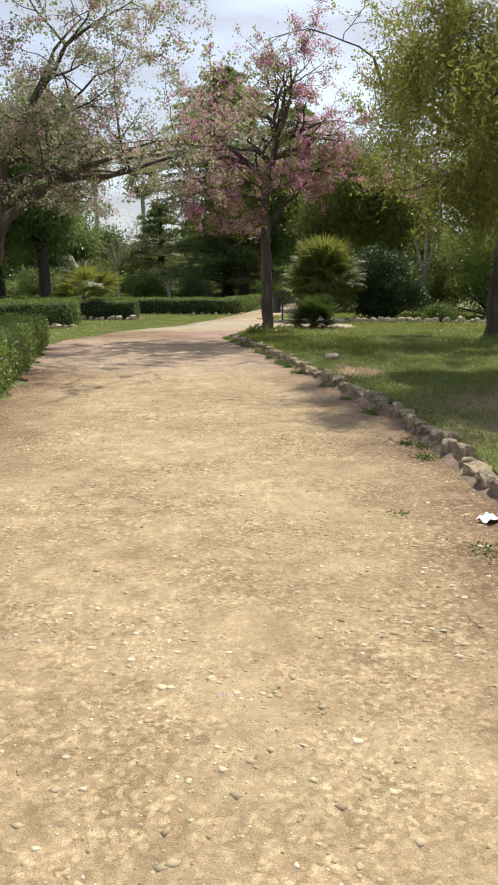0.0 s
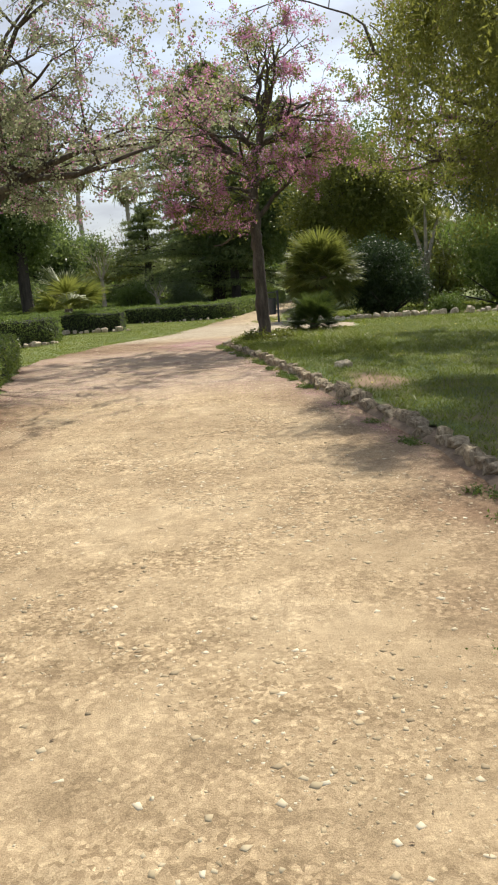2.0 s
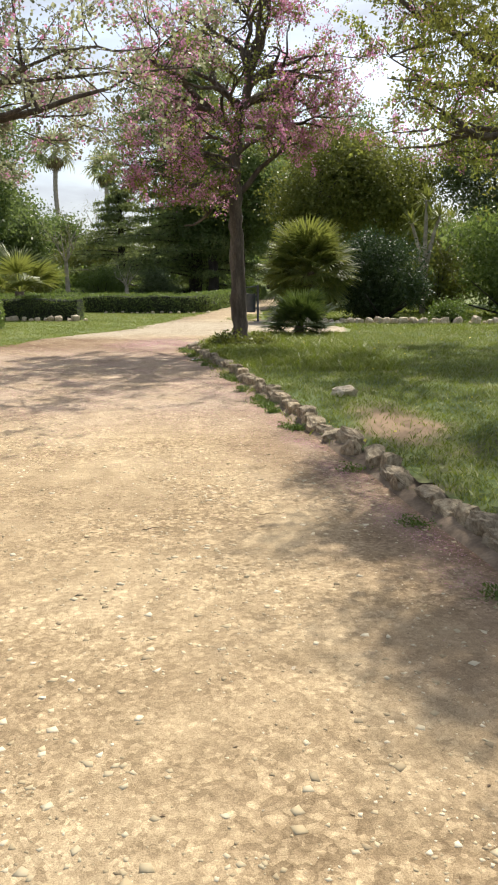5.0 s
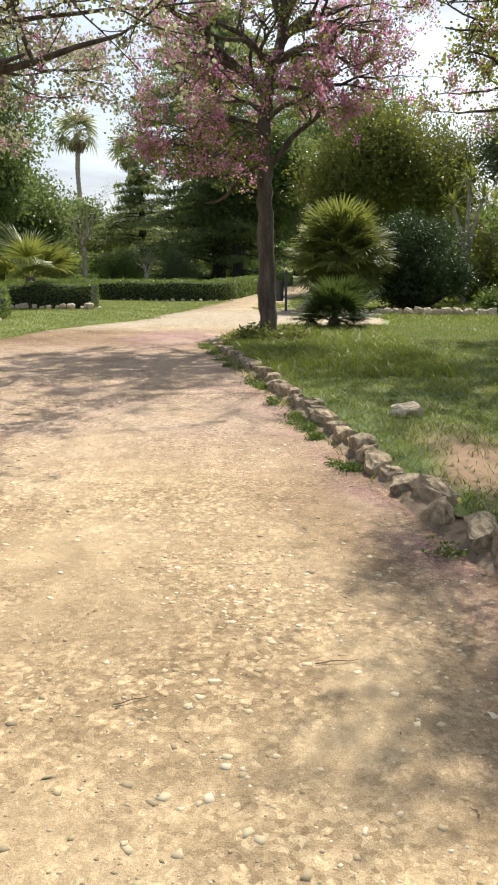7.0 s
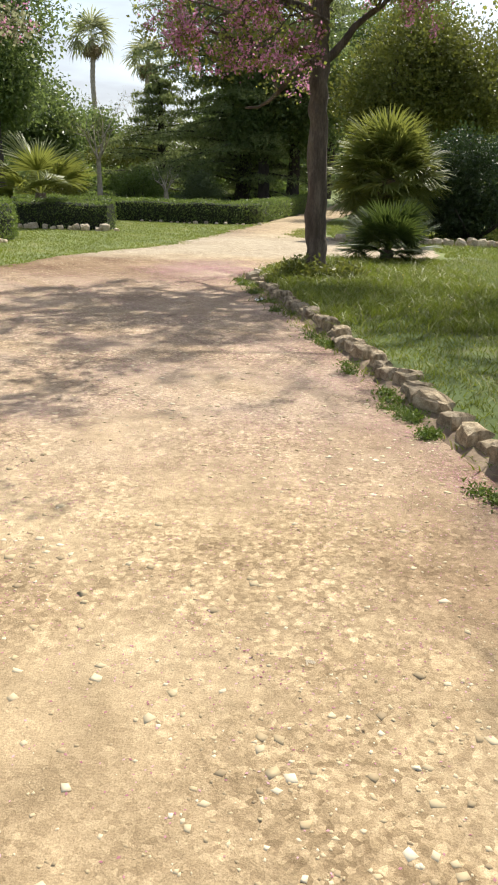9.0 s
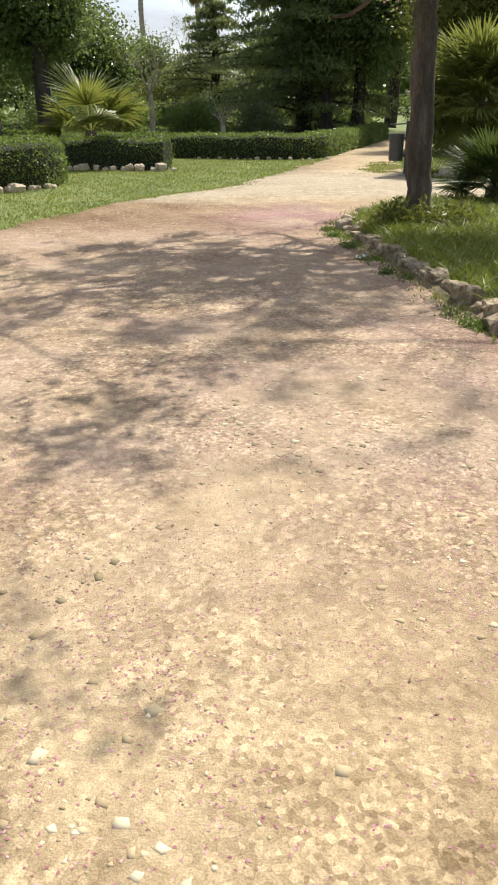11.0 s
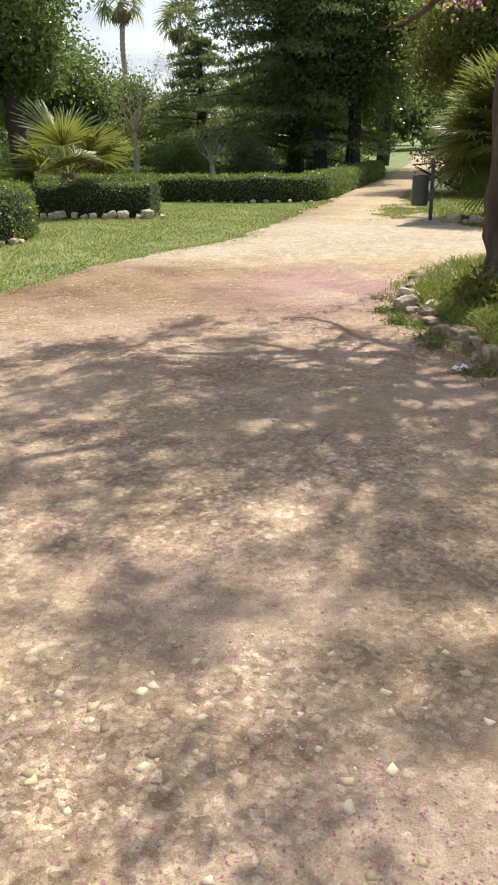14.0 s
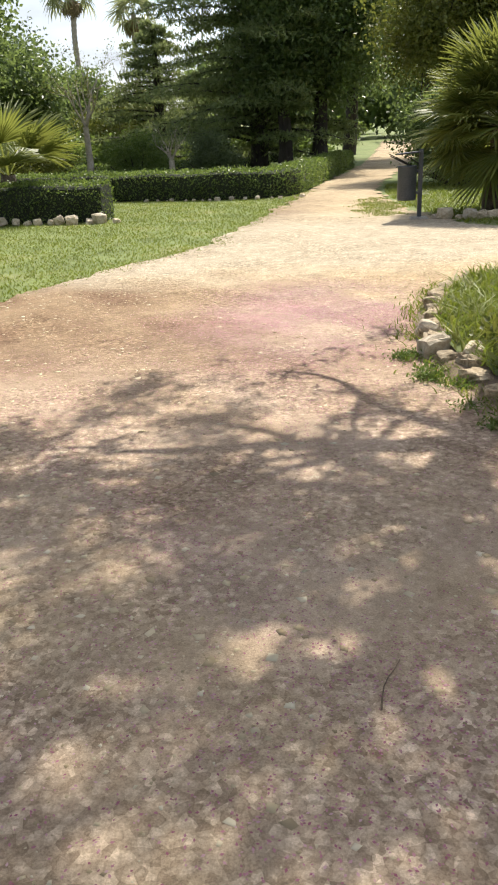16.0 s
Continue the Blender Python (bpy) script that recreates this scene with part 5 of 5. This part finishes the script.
def grit(rng, x, y, size, name, label, material, rise_by=1.0):
    n = len(x)
    a = rng.uniform(0, 2 * np.pi, (n, 1)) + np.array([[0, 1.6, 3.1, 4.7]]) + rng.normal(0, 0.25, (n, 4))
    r = size[:, None] * rng.uniform(0.6, 1.25, (n, 4))
    z = path_z(x, y)
    ring = np.stack([x[:, None] + r * np.cos(a), y[:, None] + r * np.sin(a), z[:, None] + rise_by * size[:, None] * rng.uniform(0.05, 0.25, (n, 4))], -1)
    top = np.stack([x + rng.normal(0, 0.25, n) * size, y + rng.normal(0, 0.25, n) * size, z + rise_by * size * rng.uniform(0.25, 0.5, n)], -1)[:, None]
    foot = np.stack([x[:, None] + r * np.cos(a) * 0.9, y[:, None] + r * np.sin(a) * 0.9, z[:, None] + 0 * r - 0.012], -1)
    v = np.concatenate([ring, top, foot], 1).reshape(-1, 3)
    k = np.arange(n)[:, None] * 9
    f = [k + np.array([[i, (i + 1) % 4, 4]]) for i in range(4)]
    f += [k + np.array([[5 + i, 5 + (i + 1) % 4, (i + 1) % 4]]) for i in range(4)] + [k + np.array([[5 + i, (i + 1) % 4, i]]) for i in range(4)]
    tagged(piece(name, mesh_of(name, v, np.concatenate(f), material)), label, "gravel", kind="stuff")


rng = np.random.default_rng(740)
X, Y = rng.uniform(-3.6, 2.3, 90000), rng.uniform(0.8, 27.0, 90000) ** 1.0
k = inside(X, Y, PATH_AREA) & (wavy(X, Y, 1.1) + 0.7 * wavy(X, Y, 2.7) + rng.normal(0, 0.5, len(X)) > 0.1) & (rng.random(len(X)) < np.clip(1.15 - Y / 40, 0.3, 1))
X, Y = X[k], Y[k]
grit(rng, X, Y, 0.003 + 0.0065 * rng.random(len(X)) ** 2.2 + 0.011 * (rng.random(len(X)) > 0.985), "loose_grit", "loose limestone grit lying on the path", GRIT)
X, Y = rng.uniform(-4.5, 2.3, 16000), rng.uniform(0.8, 26.0, 16000)
k = inside(X, Y, PATH_AREA) & ((signed(X, Y, kerb_line) < 0.9 * rng.random(len(X))) | (rng.random(len(X)) < 0.03))
X, Y = X[k], Y[k]
v, f = leaves(rng, np.stack([X, Y, path_z(X, Y) + 0.003], -1), 0.02, 0.4, 8.0, 0.2, flat=0.06)
tagged(piece("dry_leaf_litter", mesh_of("dry_leaf_litter", v, f, LITTER)), "scattered brown leaf litter and husks on gravel", "litter", kind="stuff")

X, Y = rng.uniform(-4.2, 2.3, 34000), rng.uniform(0.8, 25.0, 34000)
k = inside(X, Y, PATH_AREA) & (wavy(X, Y, 0.7) + 0.8 * wavy(X, Y, 2.0) + rng.normal(0, 0.6, len(X)) > 0.2)
X, Y = X[k], Y[k]
grit(rng, X, Y, 0.006 + 0.019 * rng.random(len(X)) ** 2.6, "bedded_stones", "flat limestone chips bedded in the trodden path", GRIT, 0.34)

# single stones that stand out on the path
FLAT = [rock_mesh("path_stone", 750 + k, PATH_CHIP, 0.45, 12) for k in range(6)]
srng = np.random.default_rng(745)
spots = [(0.45, 2.37, 0.085), (0.31, 11.25, 0.07), (-0.85, 13.69, 0.10), (-0.58, 14.37, 0.06), (-1.17, 13.78, 0.09), (-1.3, 17.8, 0.07), (-1.02, 18.9, 0.07), (0.95, 2.9, 0.045), (1.05, 2.95, 0.04), (0.2, 9.63, 0.03), (0.42, 6.9, 0.055)]
for k in range(40):
    spots.append((srng.uniform(-2.2, 1.6), srng.uniform(1.5, 20.0), srng.uniform(0.02, 0.042)))
for x, y, q in spots:
    if not inside(np.array([x]), np.array([y]), PATH_AREA)[0]:
        continue
    ob = piece("path_stone", FLAT[srng.integers(6)], None, pose(x, y, float(path_z(x, y)) - q * 0.12, srng.normal(0, 4), srng.normal(0, 4), srng.uniform(0, 360)) @ Matrix.Diagonal((q, q * srng.uniform(0.7, 1.0), q * 0.34, 1)))
    tagged(ob, "pale limestone fragment bedded in the path", "stone", "loose path stones")


def crumpled(place, size, seed, label):
    rng = np.random.default_rng(seed)
    n = 5
    g = np.linspace(-0.5, 0.5, n)
    xx, yy = np.meshgrid(g, g, indexing="ij")
    v = np.stack([xx * size, yy * size * 0.7, 0.006 + np.abs(rng.normal(0, size * 0.14, xx.shape))], -1).reshape(-1, 3)
    i, j = np.meshgrid(np.arange(n - 1), np.arange(n - 1), indexing="ij")
    f = np.stack([i * n + j, (i + 1) * n + j, (i + 1) * n + j + 1, i * n + j + 1], -1).reshape(-1, 4)
    ob = piece("paper_scrap", mesh_of("paper_scrap", v, f, PAPER), None, pose(*place, 0, 0, 40))
    tagged(ob, label, "litter")


crumpled((0.03, 18.83, 0.0), 0.12, 760, "crumpled white paper scrap by the kerb")
crumpled((2.06, 4.5, 0.0), 0.15, 761, "torn white paper lying on the gravel")

for k, (x, y, a, ln) in enumerate([(0.2, 9.64, 20, 0.12), (1.55, 3.0, 100, 0.12), (-0.9, 17.5, 70, 0.22), (0.9, 9.9, 15, 0.16)]):
    rng = np.random.default_rng(770 + k)
    t = np.linspace(-0.5, 0.5, 6)
    pts = np.stack([t * ln, 0.04 * ln * np.sin(t * 5 + k), 0.008 + 0.003 * np.cos(t * 9)], -1)
    v, f = tubes([(pts, np.linspace(0.0025, 0.0012, 6))], 5)
    tagged(piece("twig", mesh_of("twig", v, f, TWIG, True), None, pose(x, y, 0.0, 0, 0, a)), "thin dry brown twig on the gravel", "twig", "fallen twigs")
